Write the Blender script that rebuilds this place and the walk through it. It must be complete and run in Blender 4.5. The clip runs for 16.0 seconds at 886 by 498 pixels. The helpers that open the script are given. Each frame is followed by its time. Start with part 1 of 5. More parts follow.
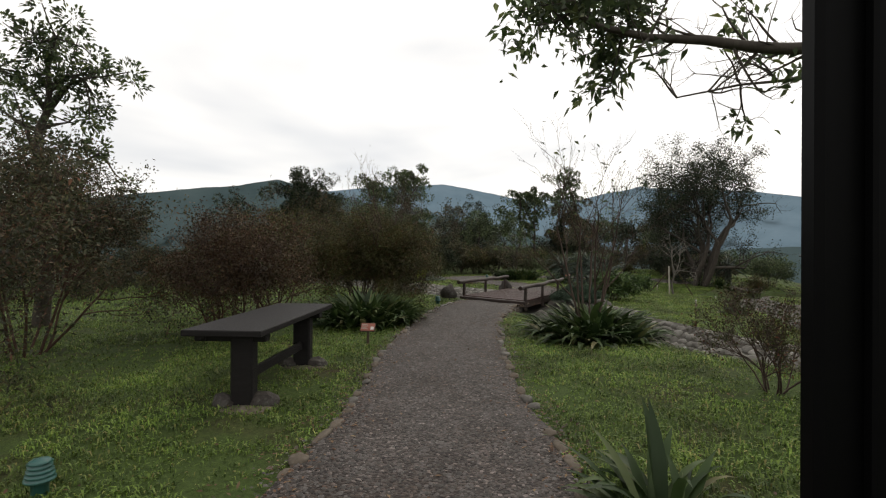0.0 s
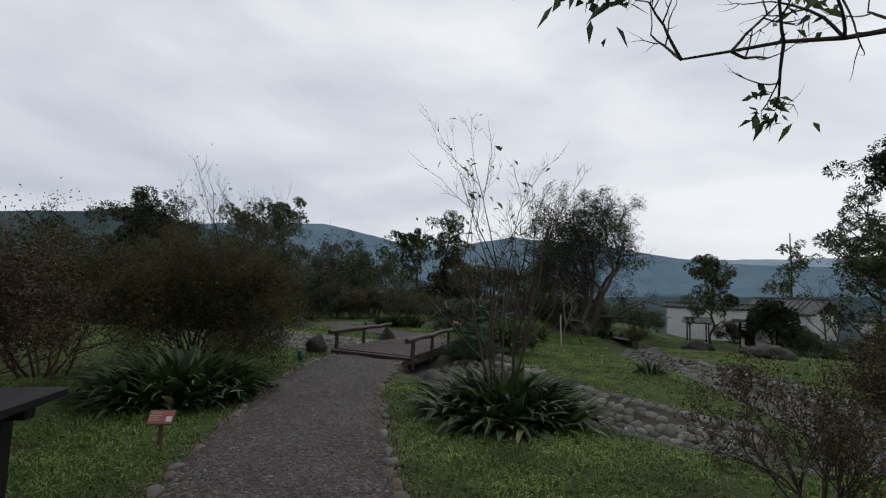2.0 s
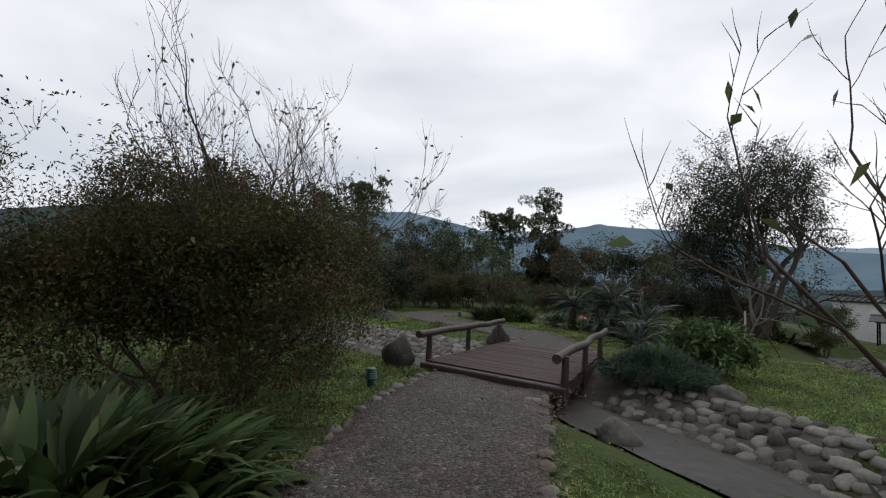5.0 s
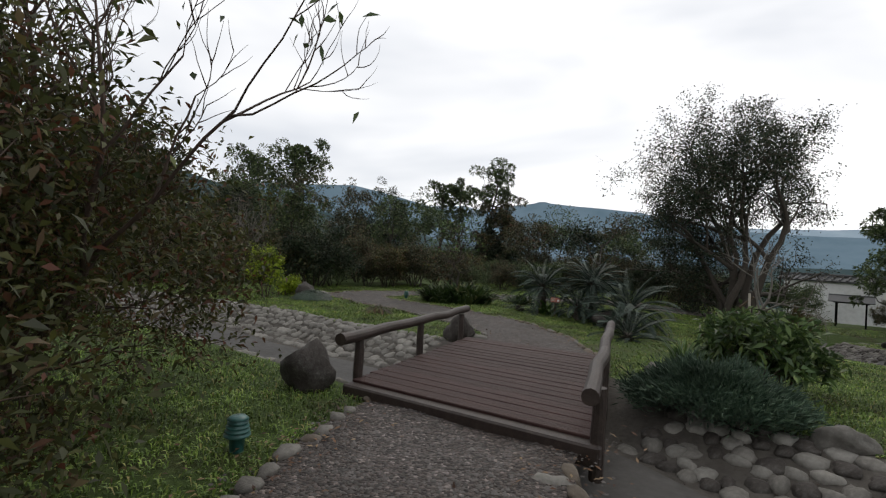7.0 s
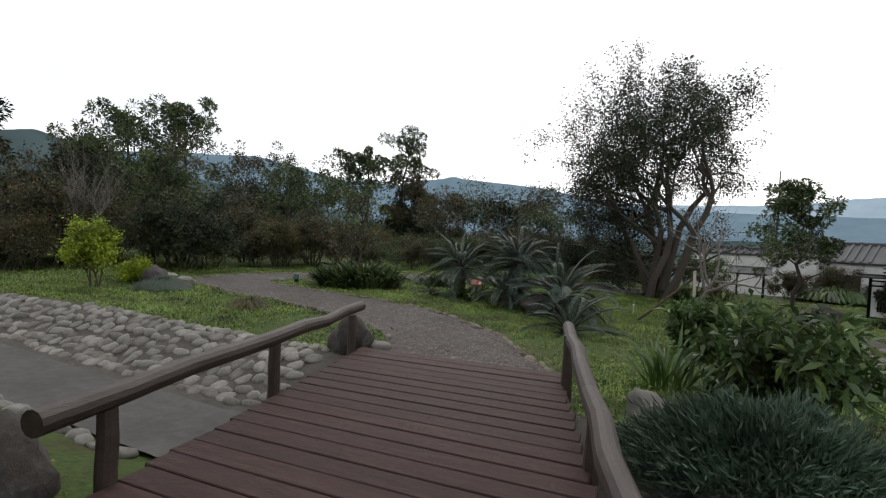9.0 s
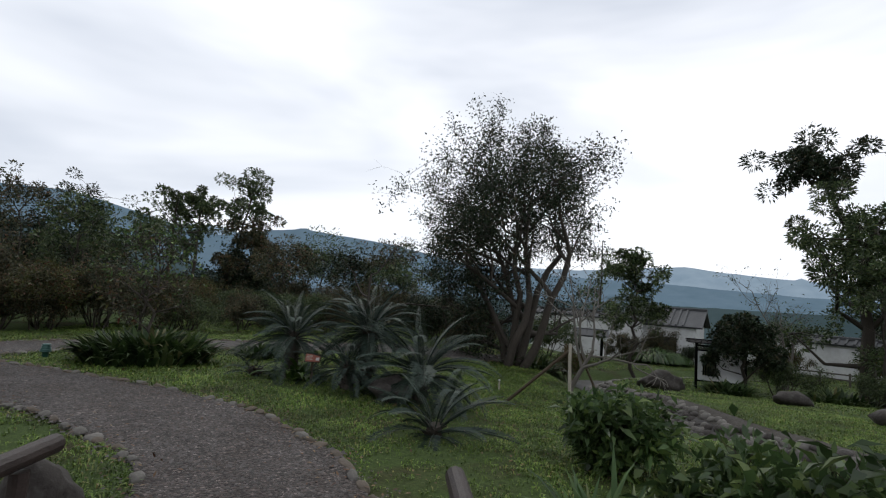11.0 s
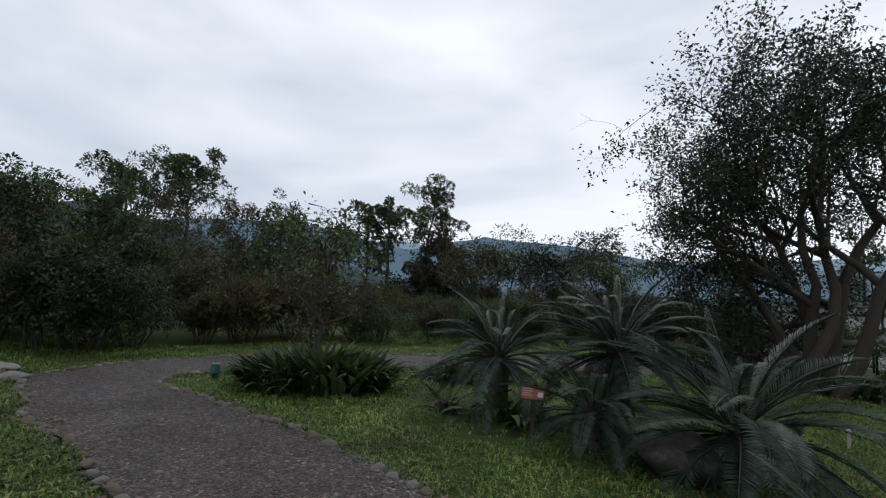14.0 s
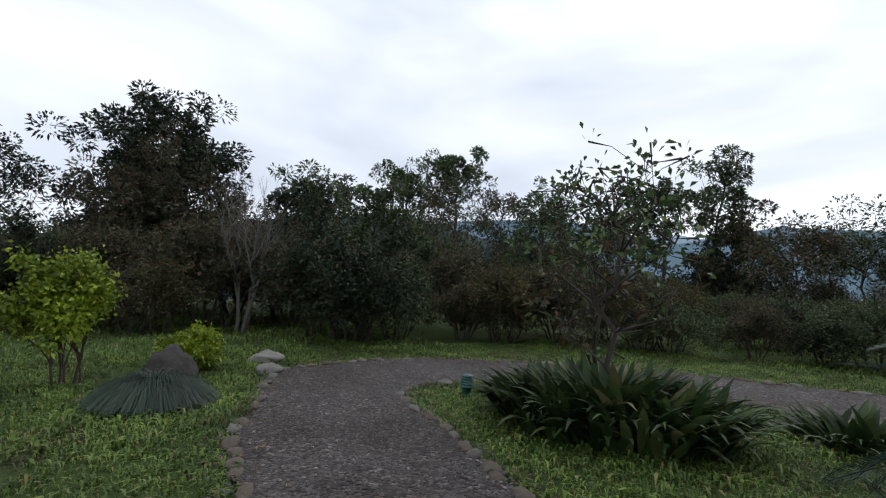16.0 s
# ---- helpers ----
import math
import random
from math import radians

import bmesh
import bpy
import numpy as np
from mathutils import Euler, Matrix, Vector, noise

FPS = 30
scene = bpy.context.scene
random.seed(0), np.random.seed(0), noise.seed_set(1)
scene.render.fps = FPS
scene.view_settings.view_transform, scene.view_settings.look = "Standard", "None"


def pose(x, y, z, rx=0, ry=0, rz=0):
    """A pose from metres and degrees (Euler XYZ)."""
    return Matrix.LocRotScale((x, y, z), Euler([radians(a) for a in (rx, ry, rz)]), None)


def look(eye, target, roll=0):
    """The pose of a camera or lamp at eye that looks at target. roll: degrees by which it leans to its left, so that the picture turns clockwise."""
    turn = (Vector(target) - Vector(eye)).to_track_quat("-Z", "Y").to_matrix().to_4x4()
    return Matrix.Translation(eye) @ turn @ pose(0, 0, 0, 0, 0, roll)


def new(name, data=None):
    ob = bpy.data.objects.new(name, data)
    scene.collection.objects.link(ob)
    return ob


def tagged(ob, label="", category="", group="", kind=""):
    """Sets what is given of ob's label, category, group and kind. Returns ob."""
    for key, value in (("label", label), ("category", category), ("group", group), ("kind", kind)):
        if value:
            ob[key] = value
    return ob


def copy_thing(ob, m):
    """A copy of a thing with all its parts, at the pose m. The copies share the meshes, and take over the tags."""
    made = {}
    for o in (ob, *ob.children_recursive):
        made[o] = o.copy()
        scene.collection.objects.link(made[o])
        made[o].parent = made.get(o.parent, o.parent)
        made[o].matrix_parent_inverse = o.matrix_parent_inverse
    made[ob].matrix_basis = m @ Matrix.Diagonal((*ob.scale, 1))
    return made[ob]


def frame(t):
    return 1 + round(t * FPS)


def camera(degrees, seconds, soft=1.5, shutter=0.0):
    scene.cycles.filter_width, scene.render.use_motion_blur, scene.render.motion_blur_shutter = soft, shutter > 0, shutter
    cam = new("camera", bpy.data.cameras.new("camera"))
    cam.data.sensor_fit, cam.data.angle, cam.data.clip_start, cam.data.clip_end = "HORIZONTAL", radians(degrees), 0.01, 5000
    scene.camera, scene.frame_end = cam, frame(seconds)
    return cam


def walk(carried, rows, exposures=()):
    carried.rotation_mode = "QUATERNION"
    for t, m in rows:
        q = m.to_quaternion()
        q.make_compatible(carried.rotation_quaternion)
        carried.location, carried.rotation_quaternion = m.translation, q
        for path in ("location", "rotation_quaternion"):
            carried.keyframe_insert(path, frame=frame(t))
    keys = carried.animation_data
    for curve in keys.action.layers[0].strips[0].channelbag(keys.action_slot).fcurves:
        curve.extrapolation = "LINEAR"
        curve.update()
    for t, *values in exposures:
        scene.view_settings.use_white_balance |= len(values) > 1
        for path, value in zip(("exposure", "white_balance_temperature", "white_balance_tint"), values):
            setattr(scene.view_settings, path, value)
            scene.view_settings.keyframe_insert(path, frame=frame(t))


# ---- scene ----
cam = camera(83.8, 16.0, soft=1.2)
PATH = [
    (0, (9.189, -4.595, 1.556), (7.857, -3.103, 1.554), 0.2),
    (0.5, (8.827, -4.131, 1.546), (7.55, -2.592, 1.585), 0.5),
    (1, (8.395, -3.581, 1.566), (7.004, -2.146, 1.627), 1.2),
    (1.5, (8.054, -3.106, 1.584), (6.863, -1.502, 1.682), 0.5),
    (2, (7.632, -2.535, 1.551), (6.695, -0.777, 1.73), 1.8),
    (2.5, (7.29, -2.03, 1.573), (6.566, -0.177, 1.783), 1.5),
    (3, (6.823, -1.353, 1.522), (6.331, 0.578, 1.694), 2.0),
    (3.5, (6.116, -0.694, 1.486), (5.395, 1.166, 1.627), 2.2),
    (4, (5.537, -0.212, 1.452), (4.532, 1.516, 1.533), 2.3),
    (4.2, (5.32, -0.002, 1.448), (4.059, 1.548, 1.541), 3.6),
    (6.3, (3.068, 2.855, 1.305), (2.044, 4.57, 1.41), 2.0),
    (6.5, (2.93, 3.01, 1.344), (1.962, 4.759, 1.416), 3.5),
    (7, (2.658, 3.493, 1.343), (1.625, 5.205, 1.371), 3.1),
    (7.5, (2.542, 3.964, 1.351), (1.693, 5.774, 1.304), 2.2),
    (8, (2.329, 4.466, 1.35), (1.604, 6.327, 1.258), 3.0),
    (8.2, (2.219, 4.653, 1.34), (1.5, 6.517, 1.245), 2.8),
    (10.3, (1.198, 7.143, 1.401), (0.525, 9.023, 1.506), 3.6),
    (10.5, (1.22, 7.241, 1.421), (0.605, 9.139, 1.56), 3.1),
    (11, (1.251, 7.652, 1.465), (1.11, 9.636, 1.667), 4.2),
    (11.5, (1.277, 8.042, 1.503), (1.609, 10.008, 1.666), 4.8),
    (12, (1.085, 8.627, 1.467), (1.259, 10.613, 1.627), 3.4),
    (12.5, (0.85, 9.085, 1.458), (0.899, 11.079, 1.604), 2.0),
    (12.9, (0.578, 9.484, 1.457), (0.196, 11.447, 1.632), 2.1),
    (13, (0.51, 9.584, 1.457), (-0.025, 11.502, 1.639), 2.1),
    (13.5, (0.313, 9.989, 1.482), (-0.446, 11.831, 1.663), 1.2),
    (14, (0.042, 10.479, 1.334), (-0.798, 12.285, 1.517), 2.1),
    (14.5, (-0.368, 10.975, 1.294), (-1.372, 12.694, 1.482), 0.9),
    (15, (-0.763, 11.418, 1.284), (-1.912, 13.046, 1.464), 3.5),
    (15.5, (-1.265, 11.904, 1.253), (-2.74, 13.244, 1.423), 4.4),
    (16, (-1.668, 12.25, 1.241), (-3.293, 13.408, 1.366), 2.9),
]
walk(cam, [(t, look(eye, target, roll)) for t, eye, target, roll in PATH], [(0, 0.3, 7400, 10), (0.6, 0.15, 7200, 10), (1.5, -0.10, 6700, 10), (2.5, -0.42, 6450, 10), (3.5, -0.38, 6450, 10), (4.2, -0.12, 6600, 10), (6.3, 0.0, 6750, 10), (7.0, 0.15, 6900, 10), (7.5, 0.4, 6900, 10), (8.2, 0.6, 6900, 10), (10.3, 0.25, 6700, 10), (11.5, 0.0, 6400, 10), (12.5, 0.0, 6350, 10), (14.5, -0.15, 6300, 10), (16.0, 0.12, 6300, 10)])

# ---- light ----
world = bpy.data.worlds.new("overcast")
scene.world = world
world.use_nodes = True
wn, wl = world.node_tree.nodes, world.node_tree.links
wn.clear()
w_out, w_bg = wn.new("ShaderNodeOutputWorld"), wn.new("ShaderNodeBackground")
w_sky = wn.new("ShaderNodeTexSky")
w_sky.sky_type, w_sky.sun_disc = "NISHITA", False
w_sky.sun_elevation, w_sky.sun_rotation = radians(48), radians(15)
w_co, w_map = wn.new("ShaderNodeTexCoord"), wn.new("ShaderNodeMapping")
w_map.inputs["Scale"].default_value = (1.0, 1.0, 3.4)
w_n1 = wn.new("ShaderNodeTexNoise")
w_n1.inputs["Scale"].default_value, w_n1.inputs["Detail"].default_value = 1.25, 4.0
w_n1.inputs["Roughness"].default_value = 0.5
w_n1.inputs["Distortion"].default_value = 0.4
w_ramp = wn.new("ShaderNodeValToRGB")
w_ramp.color_ramp.elements[0].position, w_ramp.color_ramp.elements[1].position = 0.30, 0.66
w_ramp.color_ramp.elements[0].color = (0.46, 0.505, 0.585, 1)
w_ramp.color_ramp.elements[1].color = (0.86, 0.88, 0.92, 1)
w_gain = wn.new("ShaderNodeVectorMath")
w_gain.operation = "SCALE"
w_gain.inputs["Scale"].default_value = 12.8
w_mix = wn.new("ShaderNodeMix")
w_mix.data_type = "RGBA"
w_mix.inputs["Factor"].default_value = 0.93
wl.new(w_co.outputs["Generated"], w_map.inputs["Vector"])
wl.new(w_map.outputs["Vector"], w_n1.inputs["Vector"])
wl.new(w_n1.outputs["Fac"], w_ramp.inputs["Fac"])
wl.new(w_ramp.outputs["Color"], w_gain.inputs[0])
wl.new(w_sky.outputs["Color"], w_mix.inputs["A"])
wl.new(w_gain.outputs["Vector"], w_mix.inputs["B"])
wl.new(w_mix.outputs["Result"], w_bg.inputs["Color"])
w_bg.inputs["Strength"].default_value = 0.1
wl.new(w_bg.outputs["Background"], w_out.inputs["Surface"])

sun = new("sun", bpy.data.lights.new("sun", "SUN"))
sun.data.energy, sun.data.angle, sun.data.color = 0.6, radians(25), (1.0, 0.97, 0.92)
sun.matrix_world = look((0, 0, 30), (3, -26, 0))


# ---- materials ----
def shader(name, rough=0.8, spec=0.3):
    m = bpy.data.materials.new(name)
    m.use_nodes = True
    n, l = m.node_tree.nodes, m.node_tree.links
    b = n["Principled BSDF"]
    b.inputs["Roughness"].default_value = rough
    b.inputs["Specular IOR Level"].default_value = spec
    return m, n, l, b


def dim(stops, k):
    return [(p, tuple(v * k for v in c)) for p, c in stops]


def ramp(n, stops):
    r = n.new("ShaderNodeValToRGB")
    e = r.color_ramp.elements
    e[0].position, e[0].color = stops[0][0], (*stops[0][1], 1)
    e[1].position, e[1].color = stops[-1][0], (*stops[-1][1], 1)
    for p, c in stops[1:-1]:
        x = e.new(p)
        x.color = (*c, 1)
    return r


def noise_tex(n, l, scale, detail=4, where="Object", stretch=None, rough=0.55):
    co = n.new("ShaderNodeTexCoord")
    t = n.new("ShaderNodeTexNoise")
    t.inputs["Scale"].default_value, t.inputs["Detail"].default_value, t.inputs["Roughness"].default_value = scale, detail, rough
    if stretch:
        mp = n.new("ShaderNodeMapping")
        mp.inputs["Scale"].default_value = stretch
        l.new(co.outputs[where], mp.inputs["Vector"])
        l.new(mp.outputs["Vector"], t.inputs["Vector"])
    else:
        l.new(co.outputs[where], t.inputs["Vector"])
    return t


def mixc(n, l, fac, a, b, kind="MIX"):
    m = n.new("ShaderNodeMix")
    m.data_type, m.blend_type = "RGBA", kind
    for sock, v in (("Factor", fac), ("A", a), ("B", b)):
        if isinstance(v, (int, float)):
            m.inputs[sock].default_value = v
        elif isinstance(v, tuple):
            m.inputs[sock].default_value = (*v, 1)
        else:
            l.new(v, m.inputs[sock])
    return m.outputs["Result"]


def bump(n, l, b, height, strength, distance):
    k = n.new("ShaderNodeBump")
    k.inputs["Strength"].default_value, k.inputs["Distance"].default_value = strength, distance
    l.new(height, k.inputs["Height"])
    l.new(k.outputs["Normal"], b.inputs["Normal"])


def rough_surface(name, stops, scale, fine, rough=0.85, spec=0.3, relief=0.01, stretch=None, vary=0.0, strength=0.6, where="Object", tone=0.72):
    """A surface with colour at two scales, relief, and an optional change of tone from piece to piece."""
    m, n, l, b = shader(name, rough, spec)
    big = noise_tex(n, l, scale, 5, where, stretch)
    small = noise_tex(n, l, fine, 6, where, stretch, 0.65)
    r = ramp(n, dim(stops, tone))
    mid = n.new("ShaderNodeMath")
    mid.operation = "MULTIPLY_ADD"
    mid.inputs[1].default_value = 0.5
    l.new(small.outputs["Fac"], mid.inputs[0])
    half = n.new("ShaderNodeMath")
    half.operation = "MULTIPLY"
    half.inputs[1].default_value = 0.5
    l.new(big.outputs["Fac"], half.inputs[0])
    l.new(half.outputs[0], mid.inputs[2])
    l.new(mid.outputs[0], r.inputs["Fac"])
    col = r.outputs["Color"]
    if vary:
        info, geo = n.new("ShaderNodeObjectInfo"), n.new("ShaderNodeNewGeometry")
        add = n.new("ShaderNodeMath")
        add.operation = "ADD"
        l.new(info.outputs["Random"], add.inputs[0])
        l.new(geo.outputs["Random Per Island"], add.inputs[1])
        rng = n.new("ShaderNodeMapRange")
        rng.inputs["From Max"].default_value = 2.0
        rng.inputs["To Min"].default_value, rng.inputs["To Max"].default_value = 1 - vary, 1 + vary
        l.new(add.outputs[0], rng.inputs["Value"])
        sc = n.new("ShaderNodeVectorMath")
        sc.operation = "SCALE"
        l.new(col, sc.inputs[0])
        l.new(rng.outputs["Result"], sc.inputs["Scale"])
        col = sc.outputs["Vector"]
    l.new(col, b.inputs["Base Color"])
    bump(n, l, b, small.outputs["Fac"], strength, relief)
    return m


def leafy(name, colours, rough=0.45, through_light=0.25, spec=0.35, tone=0.8):
    """Leaves: tone by island and by object, some light through the blade."""
    m, n, l, b = shader(name, rough, spec)
    geo, info = n.new("ShaderNodeNewGeometry"), n.new("ShaderNodeObjectInfo")
    add = n.new("ShaderNodeMath")
    add.operation = "ADD"
    l.new(geo.outputs["Random Per Island"], add.inputs[0])
    l.new(info.outputs["Random"], add.inputs[1])
    fr = n.new("ShaderNodeMath")
    fr.operation = "FRACT"
    l.new(add.outputs[0], fr.inputs[0])
    r = ramp(n, dim(colours, tone))
    l.new(fr.outputs[0], r.inputs["Fac"])
    patch = noise_tex(n, l, 1.3, 3)
    pr = ramp(n, [(0.32, (0.45, 0.45, 0.45)), (0.68, (1.4, 1.4, 1.4))])
    l.new(patch.outputs["Fac"], pr.inputs["Fac"])
    col = mixc(n, l, 1.0, r.outputs["Color"], pr.outputs["Color"], "MULTIPLY")
    l.new(col, b.inputs["Base Color"])
    tr = n.new("ShaderNodeBsdfTranslucent")
    l.new(col, tr.inputs["Color"])
    mx = n.new("ShaderNodeMixShader")
    mx.inputs["Fac"].default_value = through_light
    l.new(b.outputs["BSDF"], mx.inputs[1])
    l.new(tr.outputs["BSDF"], mx.inputs[2])
    l.new(mx.outputs["Shader"], n["Material Output"].inputs["Surface"])
    return m


def ramp3(a, b, c):
    return [(0.0, a), (0.5, b), (1.0, c)]


M = {}
M["bark"] = rough_surface("bark", ramp3((0.025, 0.02, 0.016), (0.06, 0.05, 0.04), (0.13, 0.11, 0.09)), 3, 30, relief=0.02, stretch=(1, 1, 0.3))
M["bark_pale"] = rough_surface("pale_bark", ramp3((0.08, 0.07, 0.06), (0.17, 0.155, 0.135), (0.3, 0.28, 0.25)), 3, 25, relief=0.01, stretch=(1, 1, 0.3))
M["twig"] = rough_surface("twig", ramp3((0.03, 0.02, 0.015), (0.075, 0.05, 0.038), (0.14, 0.10, 0.08)), 5, 40, relief=0.005)
M["twig_red"] = rough_surface("reddish_twig", ramp3((0.03, 0.016, 0.011), (0.075, 0.038, 0.026), (0.13, 0.075, 0.05)), 5, 40, relief=0.005)
M["deck"] = rough_surface("deck_wood", [(0.25, (0.026, 0.012, 0.010)), (0.5, (0.066, 0.031, 0.026)), (0.8, (0.15, 0.083, 0.070))], 2.4, 20, rough=0.62, spec=0.22, relief=0.008, stretch=(1, 9, 9), vary=0.34, tone=0.52, strength=0.9)
M["log"] = rough_surface("stained_log", [(0.25, (0.02, 0.012, 0.009)), (0.5, (0.05, 0.032, 0.025)), (0.8, (0.12, 0.085, 0.07))], 3, 22, rough=0.55, spec=0.4, relief=0.006, stretch=(5, 1, 5), vary=0.1, tone=0.55)
M["black_wood"] = rough_surface("black_wood", ramp3((0.010, 0.008, 0.008), (0.022, 0.019, 0.019), (0.05, 0.045, 0.046)), 4, 25, rough=0.6, spec=0.16, relief=0.003, stretch=(1, 6, 6), tone=0.5)
M["black_paint"] = rough_surface("black_paint", ramp3((0.006, 0.006, 0.007), (0.012, 0.012, 0.013), (0.022, 0.022, 0.024)), 3, 20, rough=0.5, spec=0.06, relief=0.002, strength=0.2, tone=0.15)
M["stone"] = rough_surface("stone", [(0.25, (0.075, 0.068, 0.06)), (0.5, (0.17, 0.158, 0.14)), (0.8, (0.32, 0.305, 0.275))], 4, 24, rough=0.8, relief=0.012, vary=0.35, tone=0.6)
M["stone_warm"] = rough_surface("warm_stone", [(0.25, (0.07, 0.055, 0.042)), (0.5, (0.16, 0.13, 0.10)), (0.8, (0.28, 0.25, 0.205))], 4, 24, rough=0.85, relief=0.012, vary=0.35, tone=0.55)
M["stone_pale"] = rough_surface("pale_stone", [(0.25, (0.14, 0.13, 0.11)), (0.5, (0.29, 0.275, 0.245)), (0.8, (0.47, 0.45, 0.41))], 4, 24, rough=0.8, relief=0.01, vary=0.45, tone=0.5)
M["stone_dark"] = rough_surface("dark_stone", [(0.25, (0.018, 0.014, 0.012)), (0.5, (0.05, 0.042, 0.036)), (0.62, (0.085, 0.078, 0.07)), (0.74, (0.28, 0.27, 0.25))], 7, 26, rough=0.75, relief=0.02, vary=0.15)
M["concrete"] = rough_surface("wet_concrete", [(0.25, (0.04, 0.036, 0.033)), (0.5, (0.085, 0.08, 0.075)), (0.8, (0.17, 0.165, 0.155))], 1.2, 9, rough=0.7, spec=0.25, relief=0.01, tone=0.52)
M["plaster"] = rough_surface("white_plaster", [(0.2, (0.42, 0.42, 0.41)), (0.5, (0.66, 0.665, 0.66)), (0.8, (0.8, 0.8, 0.8))], 0.8, 5, rough=0.9, relief=0.004, tone=0.85)
M["tile"] = rough_surface("roof_tile", ramp3((0.04, 0.042, 0.045), (0.085, 0.088, 0.092), (0.16, 0.165, 0.17)), 1.5, 8, rough=0.7, relief=0.01, vary=0.2)
M["glass_dark"] = shader("window_glass", 0.08, 0.6)[0]
M["glass_dark"].node_tree.nodes["Principled BSDF"].inputs["Base Color"].default_value = (0.02, 0.024, 0.028, 1)
M["lamp_green"] = rough_surface("green_glaze", ramp3((0.012, 0.05, 0.045), (0.03, 0.12, 0.105), (0.07, 0.2, 0.18)), 6, 30, rough=0.35, spec=0.5, relief=0.003)
M["sign_red"] = rough_surface("sign_red", ramp3((0.2, 0.06, 0.04), (0.34, 0.11, 0.075), (0.45, 0.17, 0.12)), 6, 40, rough=0.5, relief=0.001)
M["sign_white"] = rough_surface("sign_white", ramp3((0.5, 0.48, 0.45), (0.68, 0.66, 0.62), (0.78, 0.77, 0.74)), 6, 40, rough=0.5, relief=0.001)
M["stake_pale"] = rough_surface("pale_stake", ramp3((0.28, 0.24, 0.18), (0.48, 0.44, 0.37), (0.62, 0.58, 0.5)), 4, 25, relief=0.004, stretch=(1, 1, 0.2))
M["stake_brown"] = rough_surface("brown_stake", ramp3((0.04, 0.028, 0.018), (0.1, 0.075, 0.05), (0.18, 0.14, 0.1)), 4, 25, relief=0.004, stretch=(1, 1, 0.2))
M["soil"] = rough_surface("soil", ramp3((0.02, 0.010, 0.007), (0.05, 0.026, 0.018), (0.09, 0.055, 0.04)), 5, 40, relief=0.02)
M["litter"] = leafy("dead_leaves", [(0.0, (0.06, 0.028, 0.015)), (0.4, (0.12, 0.055, 0.028)), (0.75, (0.17, 0.10, 0.05)), (1.0, (0.24, 0.17, 0.09))], 0.7, 0.05)

M["leaf_big"] = leafy("tree_leaf", [(0.0, (0.012, 0.02, 0.010)), (0.5, (0.028, 0.046, 0.022)), (0.85, (0.045, 0.062, 0.033)), (1.0, (0.10, 0.075, 0.04))], 0.55, 0.15, 0.2)
M["leaf_gum"] = leafy("gum_leaf", [(0.0, (0.026, 0.042, 0.018)), (0.5, (0.056, 0.085, 0.034)), (0.9, (0.095, 0.125, 0.048)), (1.0, (0.14, 0.16, 0.06))], 0.5, 0.32, 0.3, 1.0)
M["leaf_thicket"] = leafy("thicket_leaf", [(0.0, (0.024, 0.027, 0.014)), (0.4, (0.05, 0.055, 0.028)), (0.75, (0.085, 0.085, 0.042)), (0.9, (0.11, 0.075, 0.042)), (1.0, (0.14, 0.07, 0.045))], 0.6, 0.3, 0.3, 1.0)
M["leaf_shrub"] = leafy("shrub_leaf", [(0.0, (0.03, 0.036, 0.012)), (0.4, (0.055, 0.062, 0.02)), (0.7, (0.09, 0.095, 0.025)), (0.86, (0.09, 0.05, 0.025)), (1.0, (0.11, 0.035, 0.02))], 0.55, 0.3, 0.3, 1.0)
M["leaf_redshrub"] = leafy("reddish_leaf", [(0.0, (0.035, 0.024, 0.014)), (0.4, (0.075, 0.042, 0.024)), (0.75, (0.11, 0.06, 0.03)), (1.0, (0.06, 0.07, 0.025))], 0.6, 0.25)
M["leaf_laurel"] = leafy("laurel_leaf", [(0.0, (0.03, 0.055, 0.02)), (0.5, (0.06, 0.105, 0.035)), (0.9, (0.10, 0.15, 0.045)), (1.0, (0.15, 0.2, 0.06))], 0.4, 0.3, 0.3, 1.05)
M["leaf_strap"] = leafy("strap_leaf", [(0.0, (0.022, 0.042, 0.015)), (0.45, (0.045, 0.078, 0.026)), (0.8, (0.072, 0.115, 0.036)), (0.93, (0.10, 0.13, 0.05)), (1.0, (0.22, 0.2, 0.10))], 0.5, 0.2, 0.2, 0.85)
M["leaf_iris"] = leafy("iris_leaf", [(0.0, (0.03, 0.07, 0.015)), (0.5, (0.06, 0.125, 0.028)), (0.9, (0.10, 0.175, 0.04)), (1.0, (0.16, 0.17, 0.06))], 0.4, 0.25)
M["leaf_cycad"] = leafy("cycad_leaf", [(0.0, (0.018, 0.034, 0.026)), (0.5, (0.04, 0.065, 0.05)), (1.0, (0.085, 0.115, 0.085))], 0.5, 0.12, 0.22, 0.7)
M["leaf_fern"] = leafy("fern_leaf", [(0.0, (0.045, 0.10, 0.02)), (0.5, (0.08, 0.16, 0.03)), (1.0, (0.13, 0.22, 0.045))], 0.5, 0.3)
M["leaf_yellow"] = leafy("golden_leaf", [(0.0, (0.10, 0.17, 0.015)), (0.4, (0.24, 0.34, 0.025)), (1.0, (0.42, 0.50, 0.04))], 0.45, 0.3)
M["leaf_blue"] = leafy("bluegreen_blade", [(0.0, (0.025, 0.045, 0.03)), (0.5, (0.05, 0.08, 0.055)), (1.0, (0.085, 0.12, 0.08))], 0.5, 0.15)
